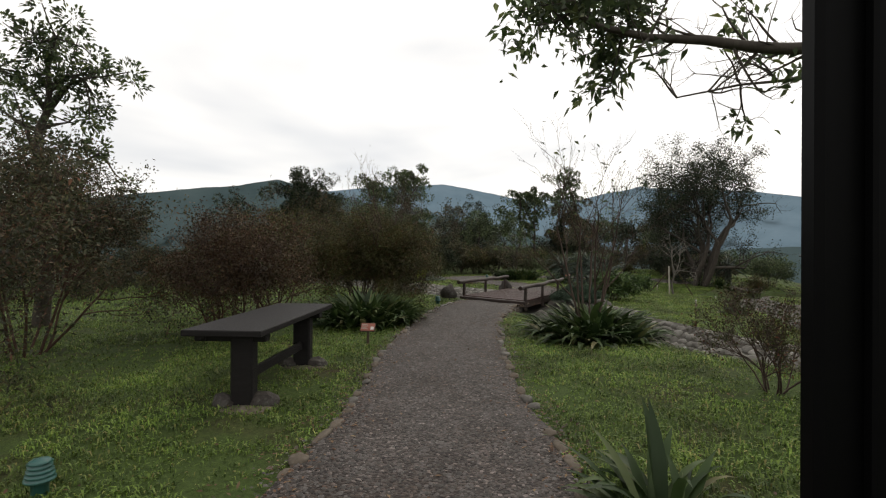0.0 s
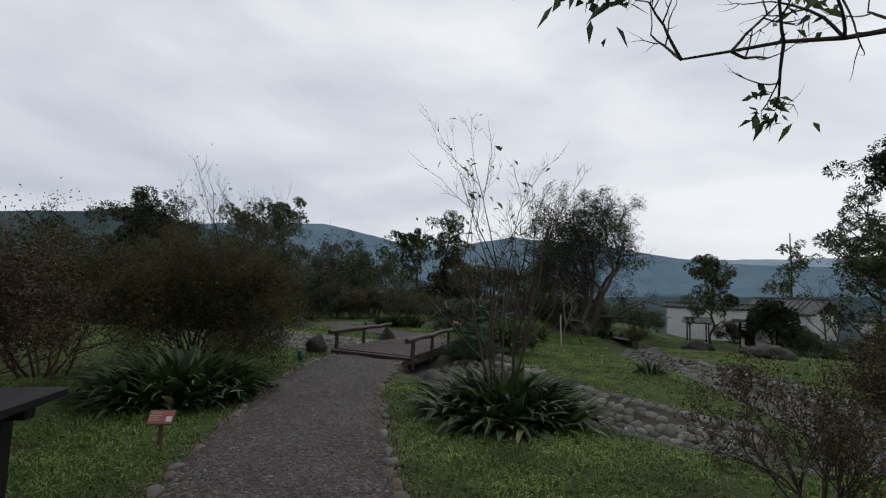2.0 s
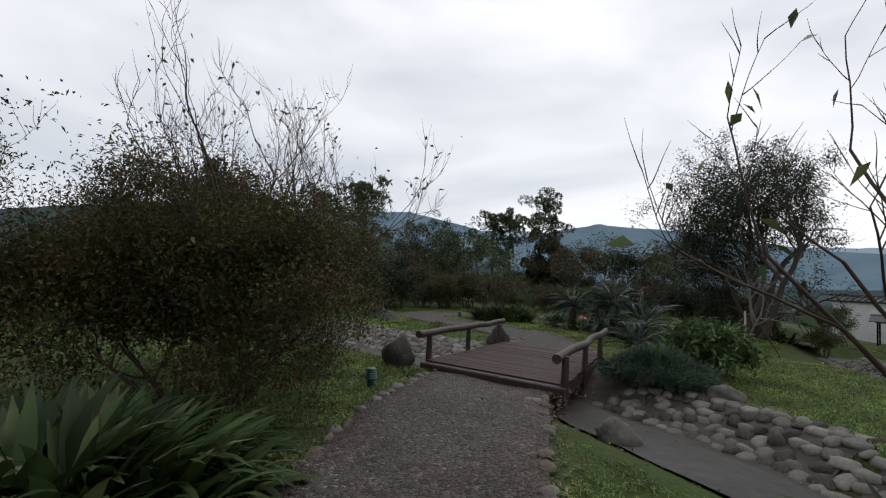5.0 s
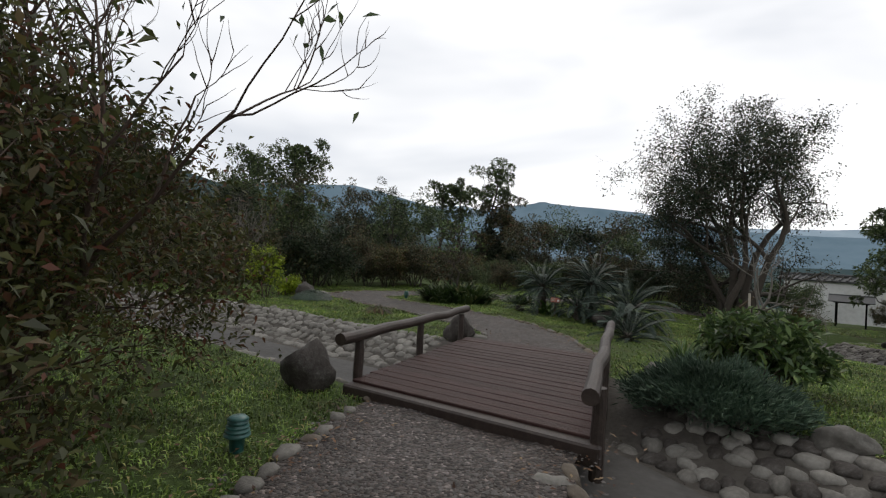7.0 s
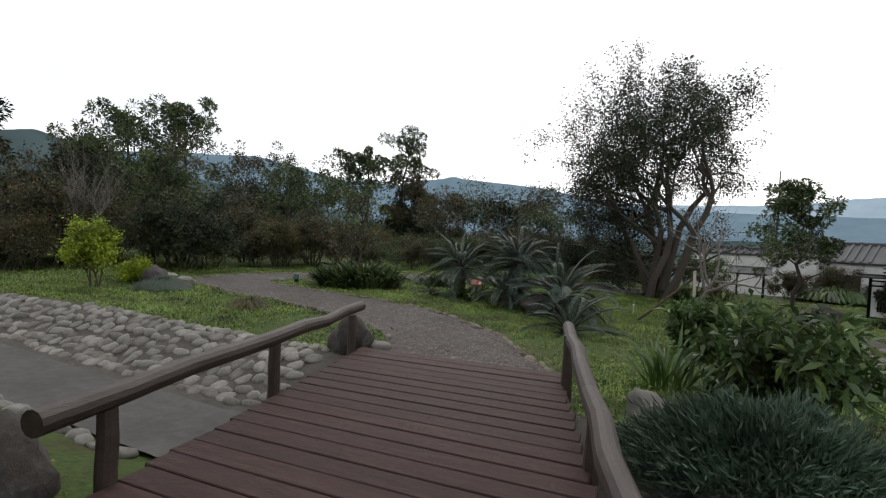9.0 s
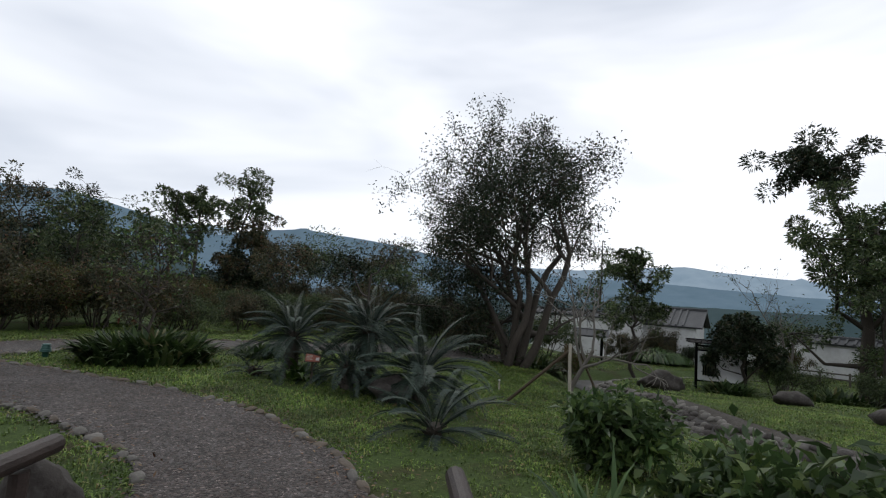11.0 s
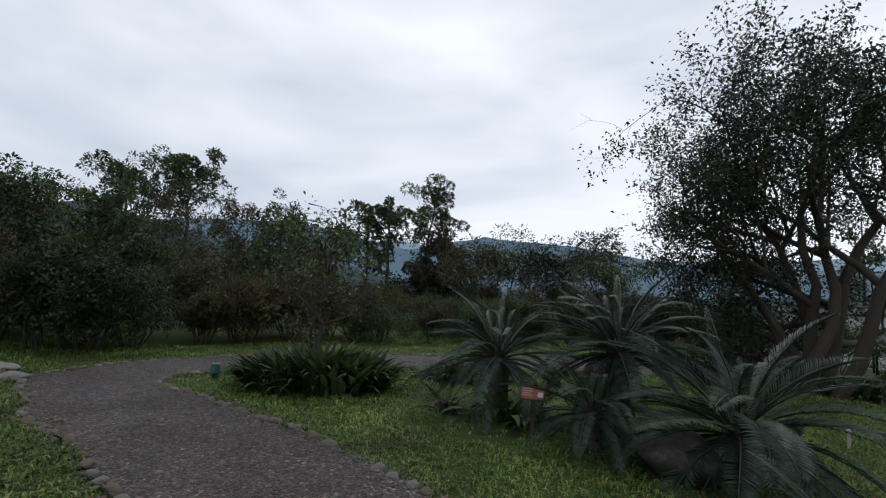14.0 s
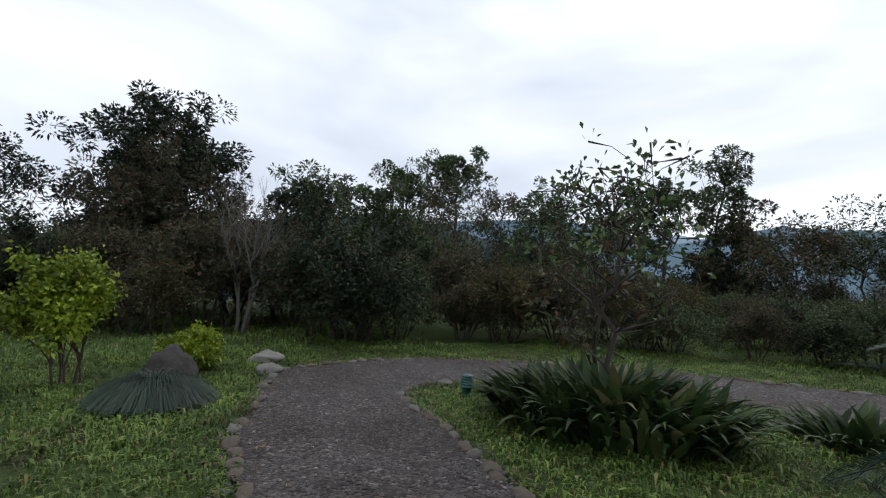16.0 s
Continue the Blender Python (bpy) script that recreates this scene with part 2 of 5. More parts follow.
M["leaf_conifer"] = leafy("juniper_leaf", [(0.0, (0.02, 0.04, 0.026)), (0.5, (0.045, 0.078, 0.05)), (1.0, (0.08, 0.12, 0.075))], 0.6, 0.15, 0.3, 1.0)
M["grass"] = leafy("grass_blade", [(0.0, (0.040, 0.075, 0.014)), (0.5, (0.100, 0.160, 0.028)), (0.85, (0.16, 0.235, 0.045)), (1.0, (0.24, 0.20, 0.08))], 0.55, 0.25, 0.3, 1.12)


def ground_material():
    m, n, l, b = shader("lawn", 0.9, 0.15)
    a = noise_tex(n, l, 0.7, 5)
    f = noise_tex(n, l, 22, 6, rough=0.7)
    g = ramp(n, [(0.3, (0.022, 0.034, 0.010)), (0.5, (0.045, 0.07, 0.018)), (0.72, (0.07, 0.105, 0.026))])
    s = ramp(n, [(0.3, (0.018, 0.012, 0.008)), (0.7, (0.07, 0.042, 0.026))])
    l.new(f.outputs["Fac"], g.inputs["Fac"])
    l.new(f.outputs["Fac"], s.inputs["Fac"])
    k = ramp(n, [(0.52, (0, 0, 0)), (0.68, (0.75, 0.75, 0.75))])
    l.new(a.outputs["Fac"], k.inputs["Fac"])
    l.new(mixc(n, l, k.outputs["Color"], g.outputs["Color"], s.outputs["Color"]), b.inputs["Base Color"])
    bump(n, l, b, f.outputs["Fac"], 0.8, 0.03)
    return m


def gravel_material():
    m, n, l, b = shader("gravel", 0.75, 0.35)
    co, v = n.new("ShaderNodeTexCoord"), n.new("ShaderNodeTexVoronoi")
    v.inputs["Scale"].default_value = 46
    l.new(co.outputs["Object"], v.inputs["Vector"])
    v2 = n.new("ShaderNodeTexVoronoi")
    v2.inputs["Scale"].default_value = 28
    l.new(co.outputs["Object"], v2.inputs["Vector"])
    sep = n.new("ShaderNodeSeparateColor")
    l.new(v.outputs["Color"], sep.inputs["Color"])
    r = ramp(n, [(0.0, (0.018, 0.015, 0.014)), (0.35, (0.045, 0.038, 0.034)), (0.7, (0.085, 0.074, 0.068)), (0.93, (0.15, 0.138, 0.13)), (1.0, (0.32, 0.30, 0.29))])
    l.new(sep.outputs["Red"], r.inputs["Fac"])
    big = noise_tex(n, l, 0.9, 5)
    t = ramp(n, [(0.34, (0.42, 0.32, 0.26)), (0.64, (0.88, 0.82, 0.80))])
    l.new(big.outputs["Fac"], t.inputs["Fac"])
    l.new(mixc(n, l, 1.0, r.outputs["Color"], t.outputs["Color"], "MULTIPLY"), b.inputs["Base Color"])
    inv = n.new("ShaderNodeMath")
    inv.operation = "SUBTRACT"
    inv.inputs[0].default_value = 1.0
    l.new(v.outputs["Distance"], inv.inputs[1])
    bump(n, l, b, inv.outputs[0], 0.9, 0.018)
    return m


# Air haze over the mountains is painted: bluish stops plus a little emission.
def hazed_mountain_material(name, low, high, glow):
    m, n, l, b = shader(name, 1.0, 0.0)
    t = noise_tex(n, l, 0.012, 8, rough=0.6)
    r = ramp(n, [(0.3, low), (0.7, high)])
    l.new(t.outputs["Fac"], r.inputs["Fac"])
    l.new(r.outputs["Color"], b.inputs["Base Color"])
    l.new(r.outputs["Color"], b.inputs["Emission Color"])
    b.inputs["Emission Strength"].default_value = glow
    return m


M["ground"] = ground_material()
M["gravel"] = gravel_material()
# haze in the colours: each farther ridge is paler, bluer and glows more
M["mount_near"] = hazed_mountain_material("wooded_ridge", (0.026, 0.042, 0.046), (0.048, 0.068, 0.072), 0.35)
M["mount_mid"] = hazed_mountain_material("distant_ridge_haze", (0.068, 0.105, 0.135), (0.092, 0.132, 0.165), 0.5)
M["mount_far"] = hazed_mountain_material("farthest_ridge_haze", (0.13, 0.175, 0.215), (0.165, 0.21, 0.25), 0.7)


# ---- mesh helpers ----
def finish(name, me, material, parent=None, label="", smooth=False):
    me.materials.append(material)
    if smooth:
        me.polygons.foreach_set("use_smooth", np.ones(len(me.polygons), bool))
    ob = new(name, me)
    if parent is not None:
        ob.parent = parent
    return tagged(ob, label)


def raw_mesh(name, verts, faces):
    """A mesh from arrays; every face has the same number of corners."""
    verts, faces = np.asarray(verts, np.float32), np.asarray(faces, np.int32)
    me = bpy.data.meshes.new(name)
    me.vertices.add(len(verts))
    me.vertices.foreach_set("co", verts.ravel())
    me.loops.add(faces.size)
    me.loops.foreach_set("vertex_index", faces.ravel())
    me.polygons.add(len(faces))
    k = faces.shape[1]
    me.polygons.foreach_set("loop_start", np.arange(0, faces.size, k, dtype=np.int32))
    me.update(calc_edges=True)
    me.validate()
    return me


def grid_part(name, verts, faces, material, parent=None, label="", smooth=False):
    return finish(name, raw_mesh(name, verts, faces), material, parent, label, smooth)


def part(name, bm, material, parent=None, label="", smooth=False):
    me = bpy.data.meshes.new(name)
    bm.to_mesh(me)
    bm.free()
    return finish(name, me, material, parent, label, smooth)


def piece(name, me, m, parent=None):
    ob = new(name, me)
    ob.parent = parent
    ob.matrix_basis = m
    return ob


def thing(name, label, category, x=0.0, y=0.0, z=0.0, turn=0.0, group=""):
    e = new(name)
    e.matrix_basis = pose(x, y, z, 0, 0, turn)
    e.empty_display_size = 0.1
    return tagged(e, label, category, group)


def box(sx, sy, sz, centre=(0, 0, 0), bevel=0.0, m=None, seg=1):
    bm = bmesh.new()
    bmesh.ops.create_cube(bm, size=1.0)
    bmesh.ops.scale(bm, vec=(sx, sy, sz), verts=bm.verts)
    if bevel:
        bmesh.ops.bevel(bm, geom=bm.edges[:], offset=bevel, segments=seg, profile=0.6, affect="EDGES")
    bmesh.ops.translate(bm, vec=centre, verts=bm.verts)
    if m is not None:
        bmesh.ops.transform(bm, matrix=m, verts=bm.verts)
    return bm


def join(*bms):
    out = bms[0]
    for b in bms[1:]:
        me = bpy.data.meshes.new("tmp")
        b.to_mesh(me)
        b.free()
        out.from_mesh(me)
        bpy.data.meshes.remove(me)
    return out


def tube_arrays(pts, radii, sides=6):
    """Rings round a polyline; the far end comes to a point."""
    pts = np.asarray(pts, float)
    d = np.gradient(pts, axis=0)
    d /= np.linalg.norm(d, axis=1)[:, None] + 1e-9
    ref = np.array([0.31, 0.95, 0.05]) if abs(d[0][2]) > 0.7 else np.array([0.02, 0.05, 1.0])
    u = np.cross(d, ref)
    u /= np.linalg.norm(u, axis=1)[:, None] + 1e-9
    v = np.cross(d, u)
    a = np.linspace(0, 2 * np.pi, sides, endpoint=False)
    ring = pts[:, None] + np.asarray(radii)[:, None, None] * (np.cos(a)[None, :, None] * u[:, None] + np.sin(a)[None, :, None] * v[:, None])
    V = ring.reshape(-1, 3)
    n = len(pts)
    i = np.arange(n - 1)[:, None] * sides
    j = np.arange(sides)[None]
    k = (j + 1) % sides
    F = np.stack([i + j, i + k, i + sides + k, i + sides + j], -1).reshape(-1, 4)
    return V, F


def tubes_mesh(name, lines, sides=6):
    Vs, Fs, at = [], [], 0
    for pts, radii in lines:
        V, F = tube_arrays(pts, radii, sides if radii[0] > 0.02 else max(3, sides - 2))
        Vs.append(V), Fs.append(F + at)
        at += len(V)
    return raw_mesh(name, np.concatenate(Vs), np.concatenate(Fs))


def unit(v):
    return v / (np.linalg.norm(v, axis=-1, keepdims=True) + 1e-9)


def blades(P, D, L, W, rng, droop=0.2, fold=0.0, flat=0.0):
    """Pointed leaves at P along D: a four-cornered blade each, turned at random about its length."""
    P, D = np.asarray(P, float), unit(np.asarray(D, float))
    n = len(P)
    R = unit(rng.normal(size=(n, 3)) * (1 - flat) + np.array([0, 0, 1.0]) * flat * 2)
    S = unit(np.cross(D, R))
    N = unit(np.cross(S, D))
    L, W = (np.broadcast_to(q, n)[:, None] for q in (L, W))
    tip = P + D * L - np.array([0, 0, 1.0]) * L * droop
    mid = P + D * L * 0.45
    V = np.stack([P, mid - S * W / 2 + N * fold * W, tip, mid + S * W / 2 + N * fold * W], 1).reshape(-1, 3)
    return V, np.arange(4 * n).reshape(-1, 4)


def ribbon(length, width, arch, seg=6, twist=0.0, fold=0.15, narrow=0.35, pointed=1.0):
    """One strap leaf from the origin, rising along +y and arching over: two strips with a crease along the middle."""
    V, F = [], []
    y = z = 0.0
    ang = radians(84)
    for i in range(seg + 1):
        s = i / seg
        w = width * (narrow + (1 - narrow) * np.sin(np.pi * min(1, s * 0.85 + 0.1)) ** 0.8) * (1 - pointed * s**5)
        if i == seg:
            w = width * 0.02
        tx = twist * s
        c, q = np.cos(tx), np.sin(tx)
        V += [(-w / 2 * c, y - w / 2 * q * 0.4, z + fold * w), (0, y, z), (w / 2 * c, y + w / 2 * q * 0.4, z + fold * w)]
        y += np.cos(ang) * length / seg
        z += np.sin(ang) * length / seg
        ang -= arch / seg * (0.5 + s)
    for i in range(seg):
        a = 3 * i
        F += [(a, a + 1, a + 4, a + 3), (a + 1, a + 2, a + 5, a + 4)]
    return np.array(V), np.array(F)


def stone_mesh(name, rng, sx, sy, sz, cuts=1, rough=0.16):
    bm = bmesh.new()
    bmesh.ops.create_icosphere(bm, subdivisions=cuts, radius=1.0)
    off = Vector(rng.uniform(0, 50, 3))
    for v in bm.verts:
        k = 1 + rough * 2.2 * noise.noise(v.co * 0.9 + off) + rough * noise.noise(v.co * 2.6 + off)
        v.co *= k
    bmesh.ops.scale(bm, vec=(sx, sy, sz), verts=bm.verts)
    me = bpy.data.meshes.new(name)
    bm.to_mesh(me)
    bm.free()
    return me


# ---- the ground ----
STREAM = [(-17, 9.5), (-10.2, 9.3), (-6.0, 9.2), (-3.0, 8.95), (-1.7, 8.8), (-0.3, 8.6), (1.2, 8.0), (3.0, 7.0), (4.4, 6.1), (6.0, 5.2), (7.6, 4.35), (8.9, 4.5), (9.2, 6.4), (8.2, 9.2), (6.6, 12.0), (5.7, 14.6), (5.0, 17.0), (4.9, 20.0), (4.6, 22.5), (5.0, 25.0), (6.4, 27.3), (9.3, 29.2), (13.6, 31.0)]


def smooth_line(points, step=0.25):
    p = np.array(points, float)
    t = np.arange(len(p))
    out = []
    for i in range(len(p) - 1):
        a, b, c, d = p[max(i - 1, 0)], p[i], p[i + 1], p[min(i + 2, len(p) - 1)]
        n = max(2, int(np.linalg.norm(c - b) / step))
        for k in range(n):
            s = k / n
            out.append(0.5 * (2 * b + (c - a) * s + (2 * a - 5 * b + 4 * c - d) * s**2 + (3 * b - 3 * c + d - a) * s**3))
    out.append(p[-1])
    return np.array(out)


STREAM_LINE = smooth_line(STREAM)


def far_from(line, x, y):
    best = np.full(np.shape(x), 1e9)
    for (ax, ay), (bx, by) in zip(line[:-1], line[1:]):
        dx, dy = bx - ax, by - ay
        s = np.clip(((x - ax) * dx + (y - ay) * dy) / (dx * dx + dy * dy + 1e-12), 0, 1)
        best = np.minimum(best, np.hypot(x - ax - s * dx, y - ay - s * dy))
    return best


def step01(a, b, x):
    s = np.clip((x - a) / (b - a), 0, 1)
    return s * s * (3 - 2 * s)


def base_height(x, y):
    z = -0.28 * step01(-1.5, 3.0, x) * step01(11.5, 17.0, y) - 0.7 * step01(2.0, 7.0, x) * step01(17.0, 26.0, y)
    z = z - 26 * step01(36, 98, y + 0.15 * np.abs(x)) - 10 * step01(24, 84, x - 0.2 * y) * (y > -1e9) - 3 * step01(22, 55, -x)
    return z + 0.035 * np.sin(x * 0.9 + 1.3) * np.sin(y * 0.8) * step01(0.8, 2.5, np.abs(x) * 0 + far_from(PATH_MID, x, y))


PATH_L = [(8.6, -6.6), (7.0, -4.1), (5.84, -2.32), (5.23, -1.5), (4.3, -0.47), (3.19, 0.9), (1.9, 2.7), (1.2, 3.8), (0.45, 5.2), (0.0, 6.4), (-0.2, 7.3)]
PATH_R = [(10.9, -5.3), (8.6, -2.8), (7.33, -1.14), (6.44, -0.26), (4.87, 1.63), (3.9, 2.95), (3.24, 3.78), (2.64, 4.92), (2.16, 5.99), (1.8, 6.6), (1.75, 7.3)]
LOOP_L = [(-0.8, 9.9), (-0.85, 10.5), (-1.0, 11.05), (-1.47, 11.63), (-2.13, 12.0), (-3.05, 12.5), (-4.3, 12.95), (-5.4, 13.17), (-6.4, 13.6), (-7.5, 14.05), (-8.0, 14.7), (-8.05, 16.2), (-7.2, 17.8), (-5.7, 19.4), (-3.6, 20.7), (-0.5, 22.6), (4.3, 25.5)]
LOOP_R = [(1.2, 9.9), (1.0, 10.7), (0.57, 11.34), (0.17, 12.06), (-0.34, 12.62), (-1.15, 13.35), (-1.9, 13.75), (-3.2, 14.25), (-4.2, 14.48), (-5.1, 14.78), (-5.9, 14.9), (-6.35, 15.2), (-6.4, 16.0), (-5.75, 17.2), (-4.7, 18.16), (-3.0, 19.0), (4.6, 24.0)]
PATH_MID = smooth_line([((a[0] + b[0]) / 2, (a[1] + b[1]) / 2) for a, b in zip(PATH_L, PATH_R)] + [((a[0] + b[0]) / 2, (a[1] + b[1]) / 2) for a, b in zip(LOOP_L, LOOP_R)], 0.6)
STREAM_COARSE = smooth_line(STREAM, 0.9)


def channel_distance(x, y):
    """Distance from the channel, stretched where its banks are narrow."""
    return far_from(STREAM_COARSE, x, y) * (1 + 0.45 * step01(3.6, 4.8, x))


def height(x, y):
    x, y = np.asarray(x, float), np.asarray(y, float)
    d = channel_distance(x, y)
    return base_height(x, y) - 0.33 * (1 - step01(0.42, 1.5, d))


def hz(x, y):
    return float(height(np.array([x]), np.array([y]))[0])


def axis(lo, hi, fine_lo, fine_hi, step, grow=1.18):
    out = list(np.arange(fine_lo, fine_hi + 1e-6, step))
    s, v = step, out[-1]
    while v < hi:
        s *= grow
        v += s
        out.append(v)
    s, v = step, out[0]
    while v > lo:
        s *= grow
        v -= s
        out.insert(0, v)
    return np.array(out)


gx, gy = axis(-2600, 2600, -12, 14, 0.19), axis(-1500, 3200, -8, 28, 0.19)
X, Y = np.meshgrid(gx, gy)
Z = height(X, Y)
idx = np.arange(X.size).reshape(X.shape)
ground = grid_part("ground", np.stack([X.ravel(), Y.ravel(), Z.ravel()], 1), np.stack([idx[:-1, :-1], idx[:-1, 1:], idx[1:, 1:], idx[1:, :-1]], -1).reshape(-1, 4), M["ground"], smooth=True)
tagged(ground, "damp green lawn with bare brown patches, falling away to a valley", "ground", kind="structure")


def strip(name, left, right, material, z, label, category, across=9, step=0.25):
    a, b = smooth_line(left, step), smooth_line(right, step)
    n = max(len(a), len(b))
    a = np.stack([np.interp(np.linspace(0, 1, n), np.linspace(0, 1, len(a)), a[:, k]) for k in (0, 1)], 1)
    b = np.stack([np.interp(np.linspace(0, 1, n), np.linspace(0, 1, len(b)), b[:, k]) for k in (0, 1)], 1)
    s = np.linspace(0, 1, across)[None, :, None]
    P = a[:, None] * (1 - s) + b[:, None] * s
    x, y = P[..., 0], P[..., 1]
    zz = z(x, y) + 0.012 * np.sin(x * 5.1 + y * 2.2) * np.sin(y * 4.3)
    V = np.stack([x, y, zz], -1).reshape(-1, 3)
    i = np.arange(n * across).reshape(n, across)
    F = np.stack([i[:-1, :-1], i[:-1, 1:], i[1:, 1:], i[1:, :-1]], -1).reshape(-1, 4)
    ob = grid_part(name, V, F, material, smooth=True)
    return tagged(ob, label, category, kind="structure"), (a, b)


path_top = lambda x, y: base_height(x, y) + 0.03
near_path, near_edges = strip("path", PATH_L, PATH_R, M["gravel"], path_top, "grey-brown gravel path with small loose stones", "path")
loop_path, loop_edges = strip("path", LOOP_L, LOOP_R, M["gravel"], path_top, "grey gravel path curving round the planted island", "path")


def offset_line(line, d):
    t = unit(np.gradient(line, axis=0))
    return line + np.stack([-t[:, 1], t[:, 0]], 1) * d


sl = STREAM_LINE
bed, _ = strip("stream_bed", sl[::3] + 0, offset_line(sl, 0.3)[::3], M["concrete"], lambda x, y: height(x, y) + 0.035, "damp concrete bed of a shallow garden channel", "channel", 6)
bed2, _ = strip("stream_bed", offset_line(sl, -0.66)[::3], sl[::3] + 0, M["concrete"], lambda x, y: height(x, y) + 0.035, "damp concrete bed of a shallow garden channel", "channel", 6)


M["mortar"] = rough_surface("mortar", [(0.25, (0.03, 0.025, 0.02)), (0.5, (0.075, 0.066, 0.056)), (0.8, (0.13, 0.12, 0.105))], 3, 20, rough=0.9, relief=0.015)
_k = int(np.argmin(np.hypot(sl[:, 0] - 9.0, sl[:, 1] - 4.8)))
_w = int(np.argmin(np.hypot(sl[:, 0] - 4.4, sl[:, 1] - 6.1)))
for _part, _side, _wide in ((sl[:_w + 1], 1, 1.52), (sl[_w:_k + 1], 1, 1.04), (sl[_k:], -1, 1.04)):
    _a, _b = offset_line(_part, 0.31 * _side)[::3], offset_line(_part, _wide * _side)[::3]
    strip("channel_bank", _b if _side > 0 else _a, _a if _side > 0 else _b, M["mortar"], lambda x, y: height(x, y) + 0.022, "brown mortar slope under the set stones", "bank", 7)


# ---- mountains ----
def ridge(name, dist, az0, az1, profile, material, label, seed, depth=300.0, rough=1.0):
    """A ridge with its slopes: az in degrees to the right of +y, heights in degrees above the eye."""
    rng = np.random.default_rng(seed)
    az = np.radians(np.linspace(az0, az1, 220))
    px, py = zip(*profile)
    el = np.interp(np.degrees(az), px, py)
    V, rows = [], 14
    for r in range(rows):
        s = r / (rows - 1)
        d = dist - depth * (1 - s) * 1.0
        h = 1.5 + dist * np.tan(np.radians(el))
        hh = -28 + (h + 28) * s**1.15
        wig = np.array([noise.fractal(Vector((a * 26, r * 0.55, seed)), 1.0, 2.1, 4) for a in az])
        dd = d + wig * depth * 0.25 * (1 - s)
        hh = hh + wig * rough * dist * 0.012 * (0.15 if r == rows - 1 else 1) * (s > 0)
        V.append(np.stack([np.sin(az) * dd, np.cos(az) * dd, hh], 1))
    V = np.concatenate(V)
    i = np.arange(len(V)).reshape(rows, -1)
    F = np.stack([i[:-1, :-1], i[:-1, 1:], i[1:, 1:], i[1:, :-1]], -1).reshape(-1, 4)
    ob = grid_part(name, V, F, material, smooth=True)
    return tagged(ob, label, "mountain", kind="structure")


# ridges from far to near, their haze painted into the materials
ridge("backdrop", 2300, -81.4, 63.9, [(-81.4, 3.77), (-43.8, 5.05), (-32.3, 5.65), (-29.1, 5.91), (-26.4, 5.48), (-22.4, 4.97), (1.0, 4.28), (11.4, 4.28), (16.7, 4.71), (22.1, 5.14), (27.7, 4.45), (42.4, 3.43), (63.9, 2.91)], M["mount_far"], "far ridge line painted pale with haze", 3, 500)
ridge("backdrop", 1700, -75.7, 63.9, [(-75.7, 3.77), (-34.2, 4.2), (-27.7, 5.14), (-25.5, 5.65), (-23.3, 6.12), (-20.8, 6.51), (-19.9, 6.81), (-19.1, 6.59), (-16.7, 6.34), (-12.8, 6.08), (-9.3, 5.74), (-5.0, 4.88), (0.1, 4.02), (5.3, 3.68), (14.0, 3.43), (21.2, 3.25), (32.5, 2.57), (63.9, 2.06)], M["mount_mid"], "wooded mountain with a small peak, blue-grey haze in its colour", 5, 420, 0.6)
ridge("backdrop", 1150, -84, -14.5, [(-84, 2.91), (-64.5, 5.48), (-56.0, 6.34), (-49.8, 7.02), (-41.8, 7.45), (-38.9, 7.02), (-36.1, 6.42), (-31.9, 5.48), (-27.7, 4.8), (-23.3, 3.77), (-14.5, 1.2)], M["mount_mid"], "wooded mountain shoulder with blue-green haze in its colour", 6, 420, 0.6)
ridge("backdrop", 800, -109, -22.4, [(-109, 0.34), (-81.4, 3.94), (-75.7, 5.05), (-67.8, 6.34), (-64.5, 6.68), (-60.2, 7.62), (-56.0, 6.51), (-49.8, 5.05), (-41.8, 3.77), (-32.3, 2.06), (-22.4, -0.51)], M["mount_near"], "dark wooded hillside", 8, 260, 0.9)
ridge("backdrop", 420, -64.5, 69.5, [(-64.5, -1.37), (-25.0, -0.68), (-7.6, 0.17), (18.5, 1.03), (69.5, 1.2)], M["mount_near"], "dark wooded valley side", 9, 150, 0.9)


# ---- trees and shrubs ----
def grow(rng, start, way, length, radius, level, depth, lines, tips, wander=0.25, rise=0.1, forks=(3, 5), shrink=0.68, spread=0.75, seg=5, first=0.35):
    pts = [np.array(start, float)]
    d = unit(np.array(way, float))
    for i in range(seg):
        d = unit(d + rng.normal(size=3) * wander * 0.5 + np.array([0, 0, rise]))
        pts.append(pts[-1] + d * length / seg)
    pts = np.array(pts)
    end = radius * (0.55 if level < depth else 0.25)
    lines.append((pts, np.linspace(radius, end, len(pts))))
    if level >= depth:
        tips.append((pts[1:], d))
        return
    k = rng.integers(forks[0], forks[1] + 1)
    for j in range(k):
        s = 1.0 if j == 0 else rng.uniform(first, 1.0)
        f = s * seg
        i0 = min(int(f), seg - 1)
        at = pts[i0] + (pts[i0 + 1] - pts[i0]) * (f - i0)
        side = unit(np.cross(d, rng.normal(size=3)))
        nd = unit(d * (1 - spread * (0.35 if j == 0 else 0.6)) + side * spread)
        grow(rng, at, nd, length * shrink * rng.uniform(0.75, 1.15), max(radius * (0.62 - 0.05 * level) * (1.15 - 0.4 * s), 0.0026), level + 1, depth, lines, tips, wander, rise, forks, shrink, spread, seg, first)


